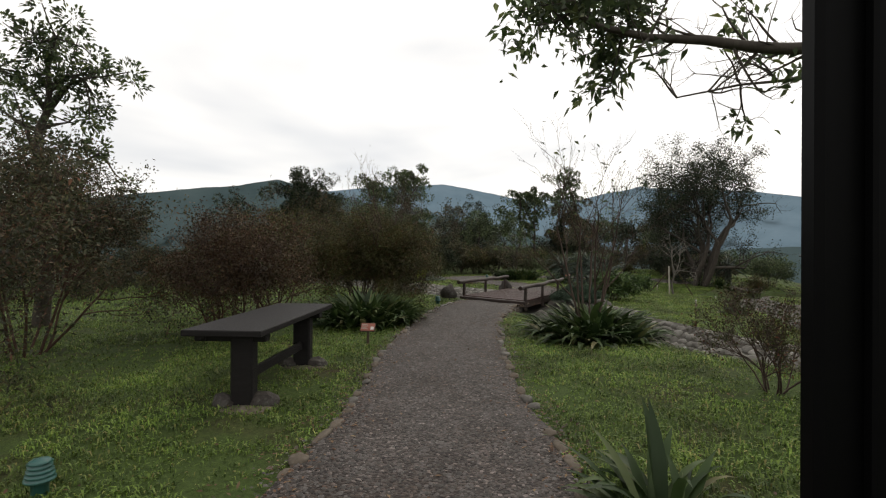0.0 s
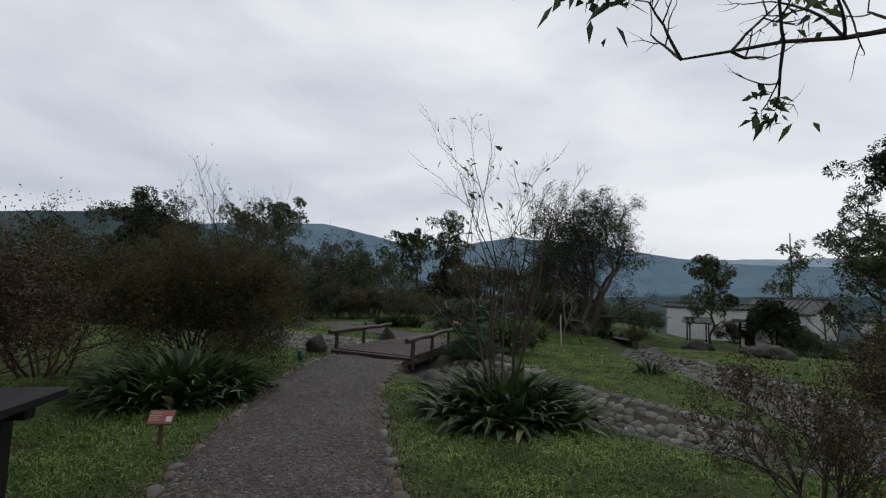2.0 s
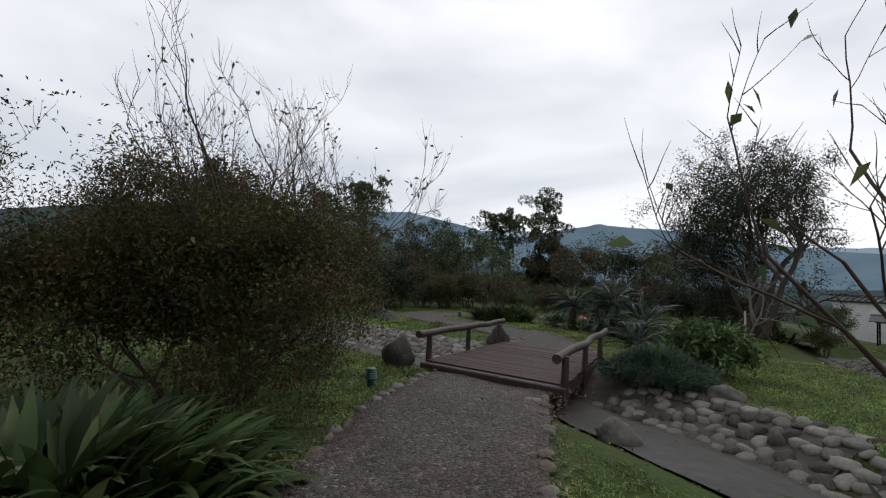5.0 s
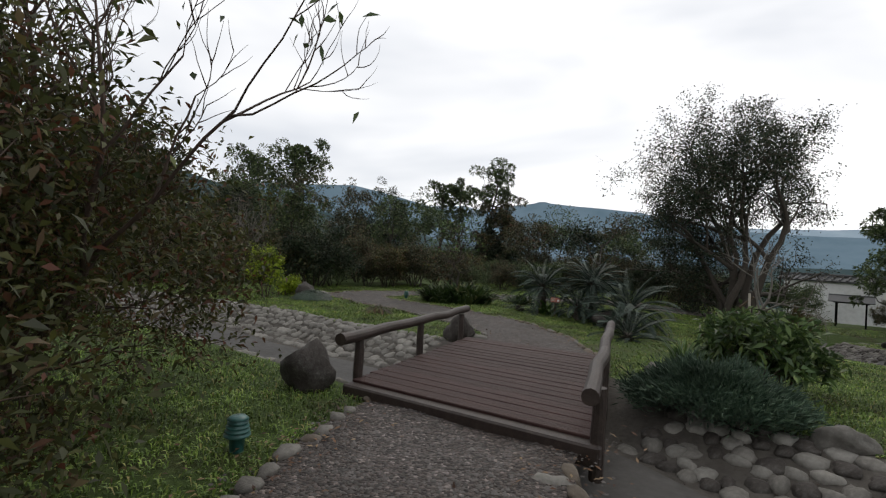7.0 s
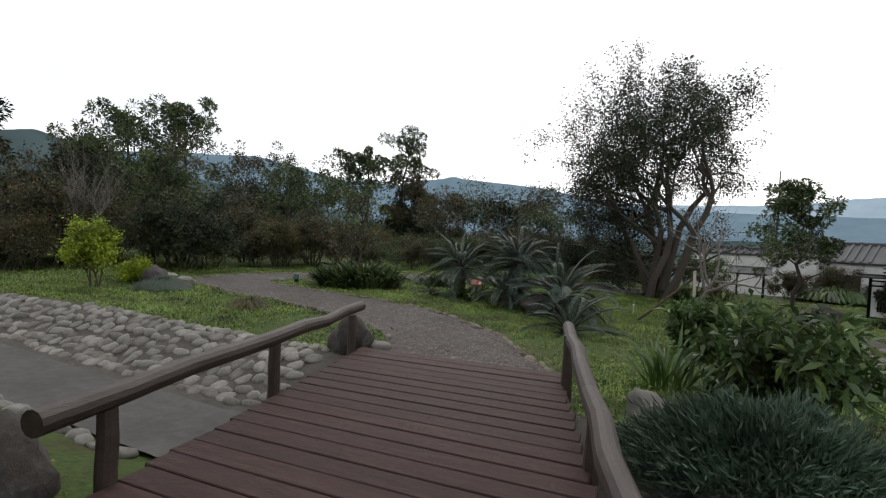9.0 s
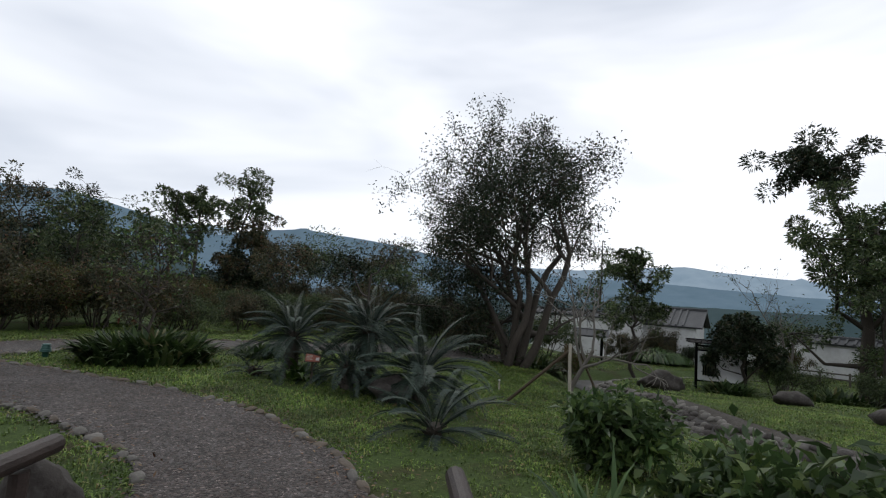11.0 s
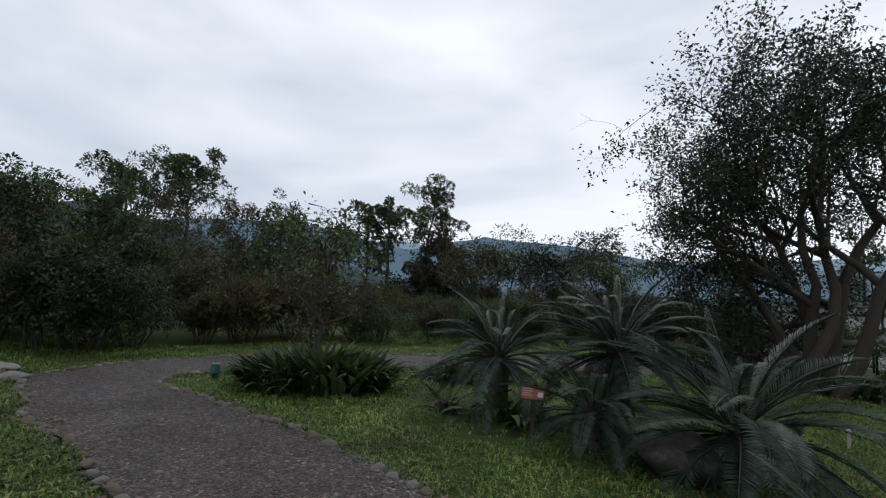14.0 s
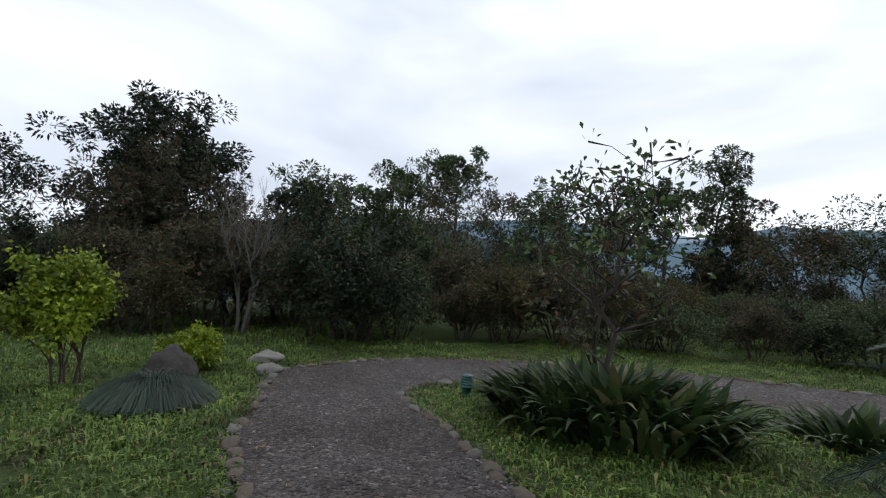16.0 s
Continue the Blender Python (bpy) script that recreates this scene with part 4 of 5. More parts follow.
plant("shrub", "tall almost bare shrub rising out of the strap-leaved clump", "shrub", 5.2, 3.85, 39, 7, 2, 0.025, 4, (0.24, 0.115, 0.041, 0.058), M["leaf_gum"], M["twig"], "bare shrubs", lean=0.34, base=0.173, forks=(3, 3), spread=0.48, rise=0.06, shrink=0.56, wander=0.13)
plant("shrub", "leafy laurel with pale green new leaves beside the bridge", "shrub", 2.95, 10.3, 40, 8, 0.453, 0.015, 3, (11, 0.129, 0.045, 0.054), M["leaf_laurel"], M["twig"], "laurels", lean=0.6, base=0.215)
plant("shrub", "leafy laurel at the path side", "shrub", 2.662, 12.569, 41, 8, 0.316, 0.014, 3, (12, 0.135, 0.047, 0.045), M["leaf_laurel"], M["twig"], "laurels", lean=0.8, base=0.226)


def juniper(x, y, rx, ry, h, seed, count=2600):
    rng = np.random.default_rng(seed)
    ob = thing("juniper", "low spreading blue-green juniper over the cobbled bank", "shrub", x, y, hz(x, y))
    lines, P, D = [], [], []
    for i in range(170):
        a, r = rng.uniform(0, 2 * np.pi), rng.uniform(0.25, 1)
        e = np.array([rx * r * np.cos(a), ry * r * np.sin(a), h * (1.05 - r * 0.8) * rng.uniform(0.6, 1.2)])
        mid = e * 0.5 + (0, 0, h * 0.25)
        pts = np.array([(0, 0, 0), mid, e])
        lines.append((pts, np.array([0.012, 0.007, 0.003])))
        k = count * 6 // 120
        s = rng.uniform(0.35, 1.05, k)[:, None]
        P.append((1 - s) * mid + s * e + rng.normal(size=(k, 3)) * 0.05)
        D.append(np.tile(unit(e) + (0, 0, 0.5), (k, 1)) + rng.normal(size=(k, 3)) * 0.5)
    finish("branchwork", tubes_mesh("stems", lines, 5), M["twig"], ob)
    P, D = np.concatenate(P), np.concatenate(D)
    V, F = blades(P, D, rng.uniform(0.05, 0.1, len(P)), 0.012, rng, 0.0, 0.1)
    finish("foliage", raw_mesh("leaves", V, F), M["leaf_conifer"], ob)


juniper(2.5, 8.9, 0.82, 0.66, 0.46, 50, 4200)


def tussock(x, y, r, h, seed, label, mat, n=1500, name="grass_tussock", w=0.008):
    rng = np.random.default_rng(seed)
    ob = thing(name, label, "grass", x, y, hz(x, y) - 0.01)
    Vs, Fs, at = [], [], 0
    for i in range(n):
        a = rng.uniform(0, 2 * np.pi)
        q = rng.uniform(0, 1) ** 0.5
        L = h * rng.uniform(0.9, 1.7)
        o = np.array([np.cos(a), np.sin(a), 0])
        pts = np.array([o * r * 0.45 * q, o * (r * 0.6 * q + 0.04) + (0, 0, L * 0.55 * (1.1 - 0.3 * q)), o * (r * q + 0.10) + (0, 0, L * 0.62 * (1.1 - 0.5 * q)), o * (r * q * 1.1 + 0.17) + (0, 0, L * 0.35 * (1.1 - 0.6 * q))])
        s = np.array([-o[1], o[0], 0]) * w / 2
        V = np.concatenate([pts - s, pts + s])
        Vs.append(V)
        Fs.append(np.array([(0, 4, 5, 1), (1, 5, 6, 2), (2, 6, 7, 3)]) + at)
        at += 8
    finish("tuft", raw_mesh("blades", np.concatenate(Vs), np.concatenate(Fs)), mat, ob)


tussock(-6.859, 12.817, 0.375, 0.298, 51, "dense blue-green grass tussock beside the golden shrub", M["leaf_blue"], 3600, w=0.004)
tussock(-4.016, 11.989, 0.193, 0.214, 52, "small feathery green tussock on the lawn", M["leaf_shrub"], 400)
tussock(10.897, 34.433, 1.658, 0.765, 53, "large green grassy mound on the far lawn", M["leaf_iris"], 1600, w=0.03)
plant("shrub", "bright golden-green shrub with dense round crown", "shrub", -7.9, 12.15, 54, 6, 0.547, 0.015, 3, (26, 0.06, 0.037, 0.055), M["leaf_yellow"], M["twig"], "golden shrubs", spread=0.4, lean=0.14, base=0.131)
plant("shrub", "small golden-green shrub behind the boulder", "shrub", -8.265, 13.32, 55, 6, 0.236, 0.011, 3, (20, 0.054, 0.034, 0.043), M["leaf_yellow"], M["twig"], "golden shrubs", lean=0.6, base=0.107)

# ---- trees ----
plant("tree", "large round-crowned dark green tree with several trunks on the lawn", "tree", 2.416, 21.988, 60, 6, 3.5, 0.128, 5, (22, 0.087, 0.044, 0.128), M["leaf_big"], M["bark"], "", lean=0.36, first=0.12, dome=(4.4, 3.9, 3.8), base=0.449, sides=8, forks=(3, 4), shrink=0.64, spread=0.78, rise=0.03)


def staked_tree():
    ob = plant("tree", "thin pale-barked leafless young tree held by stakes", "tree", 2.946, 16.185, 61, 1, 1.209, 0.054, 3, None, None, M["bark_pale"], forks=(3, 5), spread=0.75, shrink=0.75, rise=0.06, lean=0.02, first=0.6)
    return ob


staked_tree()
for a, b, r, mat, label in (((1.91, 16.52, -0.22), (2.93, 16.1, 0.82), 0.028, "stake_brown", "leaning brown stake propping the young tree"),
                            ((3.59, 16.46, -0.28), (3.07, 16.16, 0.74), 0.02, "stake_brown", "leaning brown stake propping the young tree"),
                            ((2.88, 15.92, -0.28), (2.85, 15.92, 0.9), 0.028, "stake_pale", "pale upright stake beside the young tree")):
    ob = thing("tree_stake", label, "stake", 0, 0, 0, 0, "tree stakes")
    part("pole", log_mesh(a, b, r, r * 0.9, np.random.default_rng(3), seg=4, wob=0.002), M[mat], ob)

overhang = thing("overhanging_tree", "tree with a long bare limb reaching over the path", "tree", 12.1, 1.3, 0, 0)
_r = np.random.default_rng(62)
_lines, _tips = [], []
_o = np.array([12.1, 1.3, 0])
for limb, rad in (([(12.1, 1.3, -0.09), (12, 1.2, 1.38), (11.7, 1.1, 2.49), (11.6, 1.3, 3.61), (11.8, 1.5, 4.64)], [0.16, 0.14, 0.12, 0.08, 0.04]),
                  ([(11.7, 1.1, 2.41), (10.3, 0.65, 2.92), (8.9, 0.25, 3.1), (8.2, -0.25, 3.18), (7.5, -0.8, 3.31), (7.15, -1.15, 3.53)], [0.08, 0.06, 0.05, 0.04, 0.025, 0.012]),
                  ([(11.7, 1.2, 2.75), (10.5, 1.5, 3.1), (9.9, 1.45, 3.14), (9.1, 1.25, 3.23), (7.5, 1.1, 3.2)], [0.06, 0.045, 0.03, 0.02, 0.008])):
    _p = smooth_line([q[:2] for q in limb], 0.25)
    t0, t1 = np.linspace(0, 1, len(limb)), np.linspace(0, 1, 22)
    pts = np.stack([np.interp(t1, t0, [q[k] for q in limb]) for k in range(3)], 1) - _o + _r.normal(size=(22, 3)) * 0.012
    _lines.append((pts, np.interp(t1, t0, rad)))
    n = len(_lines)
    for i in range(8, 22) if n > 1 else range(12, 22):
        for _ in range(2 if n != 2 else 3 if i > 14 else 1):
            grow(_r, pts[i], _r.normal(size=3) + (-0.3, -0.2, 0.35), 0.45, 0.012, 1, 3, _lines, _tips, forks=(2, 3), spread=0.8, shrink=0.65)
finish("trunk", tubes_mesh("trunk", _lines, 7), M["bark"], overhang, smooth=True)
_keep = [t for t in _tips if (t[0][0][0] + 12.1 < 7.6 and t[0][0][1] + 1.3 < 0.0) or _r.random() < 0.04]
V, F = foliage(_r, _keep, 30, 0.11, 0.042, 0.08)
finish("crown", raw_mesh("crown", V, F), M["leaf_gum"], overhang)

bare = plant("tree", "tall leafless tree with fine upright twigs", "tree", -0.539, 4.082, 63, 7, 1.75, 0.032, 4, (0.4, 0.075, 0.027, 0.064), M["leaf_gum"], M["twig"], "bare trees", lean=0.5, forks=(3, 4), spread=0.48, shrink=0.64, rise=0.12)


def gum(name_label, x, y, top, seed, clumps, spread, r=0.16, lean=(0.0, 0.0), density=240, leaf=0.16, mat="leaf_gum", group="gum trees", low=0.35, z=None, bark="bark", scale=1.0, count=None):
    """A tall thin tree whose foliage sits in separate tufts at the ends of rising limbs."""
    rng = np.random.default_rng(seed)
    base = hz(x, y) - 0.1 if z is None else z
    H = top - base
    ob = thing("tree", name_label, "tree", x, y, base, 0, group)
    trunk = np.array([(0, 0, 0), (lean[0] * 0.2, lean[1] * 0.2, H * 0.3), (lean[0] * 0.55, lean[1] * 0.55, H * 0.6), (lean[0], lean[1], H * 0.93)])
    t = np.linspace(0, 1, 12)
    pts = np.stack([np.interp(t, [0, 0.3, 0.6, 1], trunk[:, k]) for k in range(3)], 1) + rng.normal(size=(12, 3)) * 0.06 * scale
    lines = [(pts, np.linspace(r, r * 0.2, 12))]
    P, D = [], []
    for i in range(clumps):
        s = 1.0 if i == 0 else low + (1 - low) * (i / clumps) ** 0.8
        at = pts[min(11, int(s * 10.5))]
        a = i * 2.4 + rng.uniform(-0.5, 0.5)
        reach = spread * (1.15 - 0.75 * s) * rng.uniform(0.6, 1.1) if i else 0.1
        c = at + np.array([np.cos(a) * reach, np.sin(a) * reach, reach * rng.uniform(0.3, 0.8) + 0.1])
        mid = (at + c) / 2 + rng.normal(size=3) * 0.15 * reach
        lines.append((np.array([at, mid, c]), np.array([r * 0.4, r * 0.25, r * 0.08])))
        cr = spread * rng.uniform(0.19, 0.32) * (0.8 if i == 0 else 1)
        for k in range(rng.integers(4, 8)):
            cc = c + rng.normal(size=3) * cr * (0.9, 0.9, 0.8)
            lines.append((np.array([c, (c + cc) / 2 + rng.normal(size=3) * 0.05, cc]), np.array([r * 0.12, r * 0.08, 0.01])))
            n = int(density * 0.72 * rng.uniform(0.5, 1.2) / 4)
            q = rng.normal(size=(n, 3))
            q = unit(q) * rng.uniform(0.2, 1, (n, 1)) ** 0.5
            P.append(cc + q * cr * (0.6, 0.6, 0.52))
            D.append(q + (0, 0, 0.4))
    finish("trunk", tubes_mesh("trunk", lines, 6), M[bark], ob, smooth=True)
    P, D = np.concatenate(P), np.concatenate(D)
    V, F = blades(P, D, leaf * rng.uniform(0.6, 1.3, len(P)), leaf * 0.42, rng, 0.3, 0.1)
    finish("crown", raw_mesh("crown", V, F), M[mat], ob)
    return ob


gum("tall thin tree with tufted crown at the edge of the wood", -31.287, 30.008, 9.589, 101, 12, 3.14, density=760, leaf=0.238)
gum("tall tree with rounded tufts of foliage", -28.564, 32.301, 10.533, 102, 12, 2.881, density=760, leaf=0.231)
gum("tall tree with open tufted crown", -19.856, 40.307, 8.213, 103, 10, 2.492, density=700, leaf=0.23)
gum("slender tree with tufts spaced along its stem", -17.682, 39.764, 8.538, 119, 9, 1.717, density=600, leaf=0.229)
gum("tall slender tree with a forked open crown", -17.647, 43.828, 10.642, 104, 11, 2.509, density=650, leaf=0.23, lean=(1.673, 0.0), low=0.6)
gum("dark rounded tree at the edge of the wood", -14.894, 42.953, 5.708, 105, 12, 2.506, density=1000, leaf=0.23, mat="leaf_thicket")
gum("leaning tree with dense dark tufts at its top", 19.2, 29.2, 10.562, 106, 8, 2.9, density=1000, leaf=0.209, lean=(-2.338, 2.953), r=0.209, mat="leaf_big", low=0.86)
gum("tall open-crowned tree with thick forking limbs", 19.477, 23.605, 9.949, 107, 15, 3.315, density=420, leaf=0.16, r=0.27, lean=(-0.859, 0.368), low=0.55)
gum("slender tree in front of the white building", 7.903, 28.887, 4.355, 108, 18, 1.377, density=700, leaf=0.138, r=0.083, mat="leaf_gum", low=0.25)
gum("lone tree rising above the far wood", 16.953, 71.046, 12.451, 109, 9, 3.116, density=500, leaf=0.367, r=0.275)
gum("large tree with a broad tufted crown behind the lawn", -19.7, 14.0, 6.3, 110, 26, 2.4, density=900, leaf=0.167, mat="leaf_big", low=0.15)
gum("dark dense tree at the edge of the lawn below taller ones", -18.171, 13.802, 4.308, 127, 20, 2.215, density=1100, leaf=0.144, mat="leaf_thicket", low=0.05)
gum("tree with feathery tufts at the edge of the lawn", -3.0, -2.6, 6.0, 111, 14, 1.7, density=520, leaf=0.12, low=0.35)
gum("multi-stemmed small tree growing out of the leafy bed", -4.349, 16.003, 2.495, 113, 22, 0.729, density=34, leaf=0.094, r=0.035, mat="leaf_laurel", low=0.3)
gum("slender many-stemmed tree growing out of the leafy bed", -4.771, 16.361, 2.301, 120, 18, 0.622, density=30, leaf=0.104, r=0.029, mat="leaf_shrub", low=0.2)
gum("broad dark tree behind the notice board", 15.062, 26.093, 5.895, 114, 18, 2.557, density=1600, leaf=0.148, r=0.269, mat="leaf_gum", low=0.12)
gum("broad feathery green tree beyond the channel", 17.508, 21.231, 3.6, 115, 18, 2.1, density=1400, leaf=0.11, r=0.2, mat="leaf_gum", low=0.1)
gum("dark leafy shrub-like tree beside the notice board", 10.37, 25.107, 1.575, 121, 16, 1.038, density=900, leaf=0.13, r=0.072, mat="leaf_big", low=0.05)

dead = plant("tree", "dead grey snag with a crooked top", "tree", -2.845, 25.573, 116, 1, 2.13, 0.078, 2, None, None, M["bark"], "bare trees", forks=(2, 3), lean=0.1, wander=0.4)
plant("tree", "leafless tree with fine pale twigs above the thicket", "tree", -12.179, 14.807, 117, 3, 1.638, 0.055, 4, None, None, M["bark_pale"], "bare trees", lean=0.35, forks=(3, 4), spread=0.5, shrink=0.66, rise=0.1)
plant("tree", "thin bare tree near the white building", "tree", 12.764, 26.832, 118, 2, 2.114, 0.07, 4, (1.5, 0.127, 0.042, 0.07), M["leaf_gum"], M["bark_pale"], "bare trees", lean=0.4, forks=(3, 4), spread=0.6, shrink=0.66, rise=0.05)

for k, (x, y, top, w) in enumerate(((-17.008, 17.988, 4.633, 1.411), (-21.651, 21.055, 5.623, 1.6), (-17.612, 26.668, 5.355, 1.753), (-13.395, 24.804, 4.374, 1.349), (-17.424, 29.82, 6.198, 1.929), (-8.243, 31.368, 3.291, 1.796), (-7.198, 34.355, 3.784, 2.01), (-5.541, 32.896, 3.341, 1.734), (-3.153, 32.719, 4.004, 1.781), (-2.078, 30.756, 2.842, 1.703), (-16.163, 16.88, 3.513, 1.092), (-23.381, 27.127, 6.517, 2.102), (-13.268, 27.841, 4.095, 1.536), (-20.946, 9.821, 4.848, 1.795), (-17.715, 18.315, 4.414, 1.409), (-14.776, 18.981, 4.009, 1.185), (-4.955, 37.081, 3.639, 1.937), (-9.677, 39.2, 4.108, 2.276), (14.042, 24.039, 4.021, 1.383))):
    gum(("slim tree with tufted foliage rising out of the thicket", "thin-stemmed tree with open green tufts in the wood")[k % 2], x, y, top, 500 + k, 9 + k % 4, w, density=330, leaf=0.15, r=0.06, group="slim trees", mat=("leaf_gum", "leaf_big", "leaf_thicket")[k % 3], low=0.4)

# the wood beyond the far path: a few built trees, then copies of them
proto = []
for k, (mat, per) in enumerate((("leaf_thicket", 15), ("leaf_gum", 12), ("leaf_thicket", 9), ("leaf_big", 15), ("leaf_shrub", 9))):
    proto.append(plant("tree", ("dense dark tree in the wood", "green bushy tree in the wood", "brown twiggy tree in the wood", "dark evergreen tree in the wood", "olive bushy tree in the wood")[k], "tree", -24 + 2.6 * k, 34.0, 130 + k, 6, 1.25, 0.045, 4, (per, 0.13, 0.055, 0.12), M[mat], M["bark"], "trees of the wood", lean=0.55, base=0.5, forks=(3, 4), shrink=0.68, spread=0.65, rise=0.04))
_r = np.random.default_rng(140)
EDGE = smooth_line([(-10.036, -9.351), (-9.299, -2.222), (-11.639, 3.447), (-15.136, 8.57), (-13.636, 11.933), (-11.814, 13.607), (-11.037, 15.199), (-10.523, 17.003), (-9.611, 19.372), (-7.653, 21.771), (-4.831, 23.869), (-1.037, 26.755), (2.42, 29.934)], 1.0)
_n = 0
for row, (off, lo, hi, gap) in enumerate(((0.0, 0.26, 0.50, 1.1), (1.8, 0.38, 0.6, 1.7), (4.6, 0.48, 0.75, 2.7), (9, 0.6, 0.9, 3.8))):
    line = offset_line(EDGE, off)
    d = np.r_[0, np.cumsum(np.linalg.norm(np.diff(line, axis=0), axis=1))]
    s = 0.5
    while s < d[-1]:
        x, y = np.interp(s, d, line[:, 0]) + _r.normal() * 0.4, np.interp(s, d, line[:, 1]) + _r.normal() * 0.4
        k = _r.uniform(lo, hi) * (0.85 if y < 9 else 1.0 if y > 22 else 1.5)
        m = pose(x, y, hz(x, y) - 0.05, 0, 0, _r.uniform(0, 360)) @ Matrix.Scale(k * _r.uniform(0.9, 1.1), 4)
        copy = copy_thing(proto[int(_r.choice([0, 1, 2, 2, 3, 4]))], Matrix.Identity(4))
        copy.matrix_basis = m
        s += gap * _r.uniform(0.75, 1.3)
# the wood and valley beyond
for k, ob in enumerate(proto):
    ob.matrix_basis = pose(-24 + 2.6 * k, 34.0, hz(-24 + 2.6 * k, 34.0) - 0.05) @ Matrix.Scale(0.6, 4)
FARSPOTS = []
for _ in range(110):
    a, dd = radians(_r.uniform(-62, 62)), _r.uniform(38, 110)
    FARSPOTS.append((math.sin(a) * dd, math.cos(a) * dd))
for x, y in FARSPOTS:
    if 4 < x < 48 and 18 < y < 60:
        continue
    dd = math.hypot(x, y)
    k = _r.uniform(1.0, 1.6) * (1 + dd / 90)
    target = -2.4 - 1.2 * _r.random() + 0.012 * dd + (0.8 if x < 0 else 0)
    copy = copy_thing(proto[int(_r.choice([0, 1, 3]))], Matrix.Identity(4))
    copy.matrix_basis = pose(x, y, min(hz(x, y), 0) if dd < 40 else max(hz(x, y), target - 4.2 * k), 0, 0, _r.uniform(0, 360)) @ Matrix.Scale(k, 4)
for x, y, k in ((14.68, 42.74, 1.258), (20.248, 39.944, 1.379), (9.381, 42.485, 1.111), (24.374, 27.111, 1.0), (24.505, 34.787, 1.456), (22.194, 17.85, 0.9), (19.699, 15.111, 0.7), (16.172, 17.356, 0.5), (26.685, 16.982, 1.2), (18.714, 7.927, 0.6), (22.574, 4.325, 0.9), (14.847, 11.569, 0.35), (4.303, 28.667, 0.639), (-0.317, 25.485, 0.584), (11.856, 29.211, 0.404), (11.772, 25.496, 0.515), (13.426, 23.579, 0.42), (9.067, 34.161, 0.507), (12.537, 33.377, 0.453), (15.752, 31.528, 0.508), (11.248, 35.462, 0.635), (18.117, 29.659, 0.526), (4.441, 24.14, 0.431), (1.028, 23.788, 0.485)):
    copy = copy_thing(proto[int(_r.choice([0, 1, 3, 4]))], Matrix.Identity(4))
    copy.matrix_basis = pose(x, y, hz(x, y) - 0.05, 0, 0, _r.uniform(0, 360)) @ Matrix.Scale(k, 4)


# ---- notice board, shelter and the white building ----
def notice_board(x, y, turn):
    z = hz(x, y)
    ob = thing("notice_board", "white notice board in a black timber frame under a small roof", "notice board", x, y, z, turn)
    for s in (0, 1.5):
        part("post", box(0.085, 0.085, 1.62, (s, 0, 0.81), 0.006), M["black_paint"], ob)
    part("panel", box(1.41, 0.04, 1.0, (0.75, 0, 0.82)), M["plaster"], ob)
    for zz in (0.30, 1.34, 1.50):
        part("cross_rail", box(1.41, 0.07, 0.055, (0.75, 0, zz), 0.004), M["black_paint"], ob)
    bars = [box(0.03, 0.02, 0.46, (0.22 + 0.075 * i, -0.035, 0.72)) for i in range(6)] + [box(0.5, 0.02, 0.025, (0.41, -0.035, q)) for q in (0.62, 0.86)]
    part("lattice", join(*bars), M["black_paint"], ob)
    part("sheet", box(0.42, 0.008, 0.44, (0.41, -0.024, 0.72)), M["leaf_thicket"], ob, "dark faded notice sheet")
    for s in (-1, 1):
        part("roof_slope", box(2.1, 0.30, 0.03, (0, 0, 0), 0.004, pose(0.75, s * 0.14, 1.64, -s * 16, 0, 0)), M["black_wood"], ob)
    for s in np.linspace(-0.25, 1.75, 12):
        part("roof_rib", box(0.04, 0.56, 0.03, (s, 0, 1.665), 0.008), M["black_wood"], ob)
    part("ridge_cap", box(2.2, 0.08, 0.05, (0.75, 0, 1.70), 0.015), M["black_wood"], ob)
    return ob


notice_board(9.094, 25.741, -16)


def shelter(x, y, turn):
    ob = thing("garden_shelter", "small open shelter with dark posts and a dark pitched roof", "shelter", x, y, hz(x, y), turn)
    for a in (-0.8, 0.8):
        for b in (-0.6, 0.6):
            part("post", box(0.10, 0.10, 1.7, (a, b, 0.85), 0.006), M["black_paint"], ob)
    part("beam", box(1.9, 0.08, 0.10, (0, -0.6, 1.66), 0.005), M["black_paint"], ob)
    part("beam", box(1.9, 0.08, 0.10, (0, 0.6, 1.66), 0.005), M["black_paint"], ob)
    for s in (-1, 1):
        part("roof_slope", box(2.5, 1.0, 0.06, (0, 0, 0), 0.006, pose(0, s * 0.42, 1.92, -s * 26, 0, 0)), M["tile"], ob)
    part("ridge_cap", box(2.5, 0.14, 0.10, (0, 0, 2.15), 0.02), M["tile"], ob)
    ob.matrix_basis = ob.matrix_basis @ Matrix.Scale(0.68, 4)


shelter(7.166, 33.188, -10)


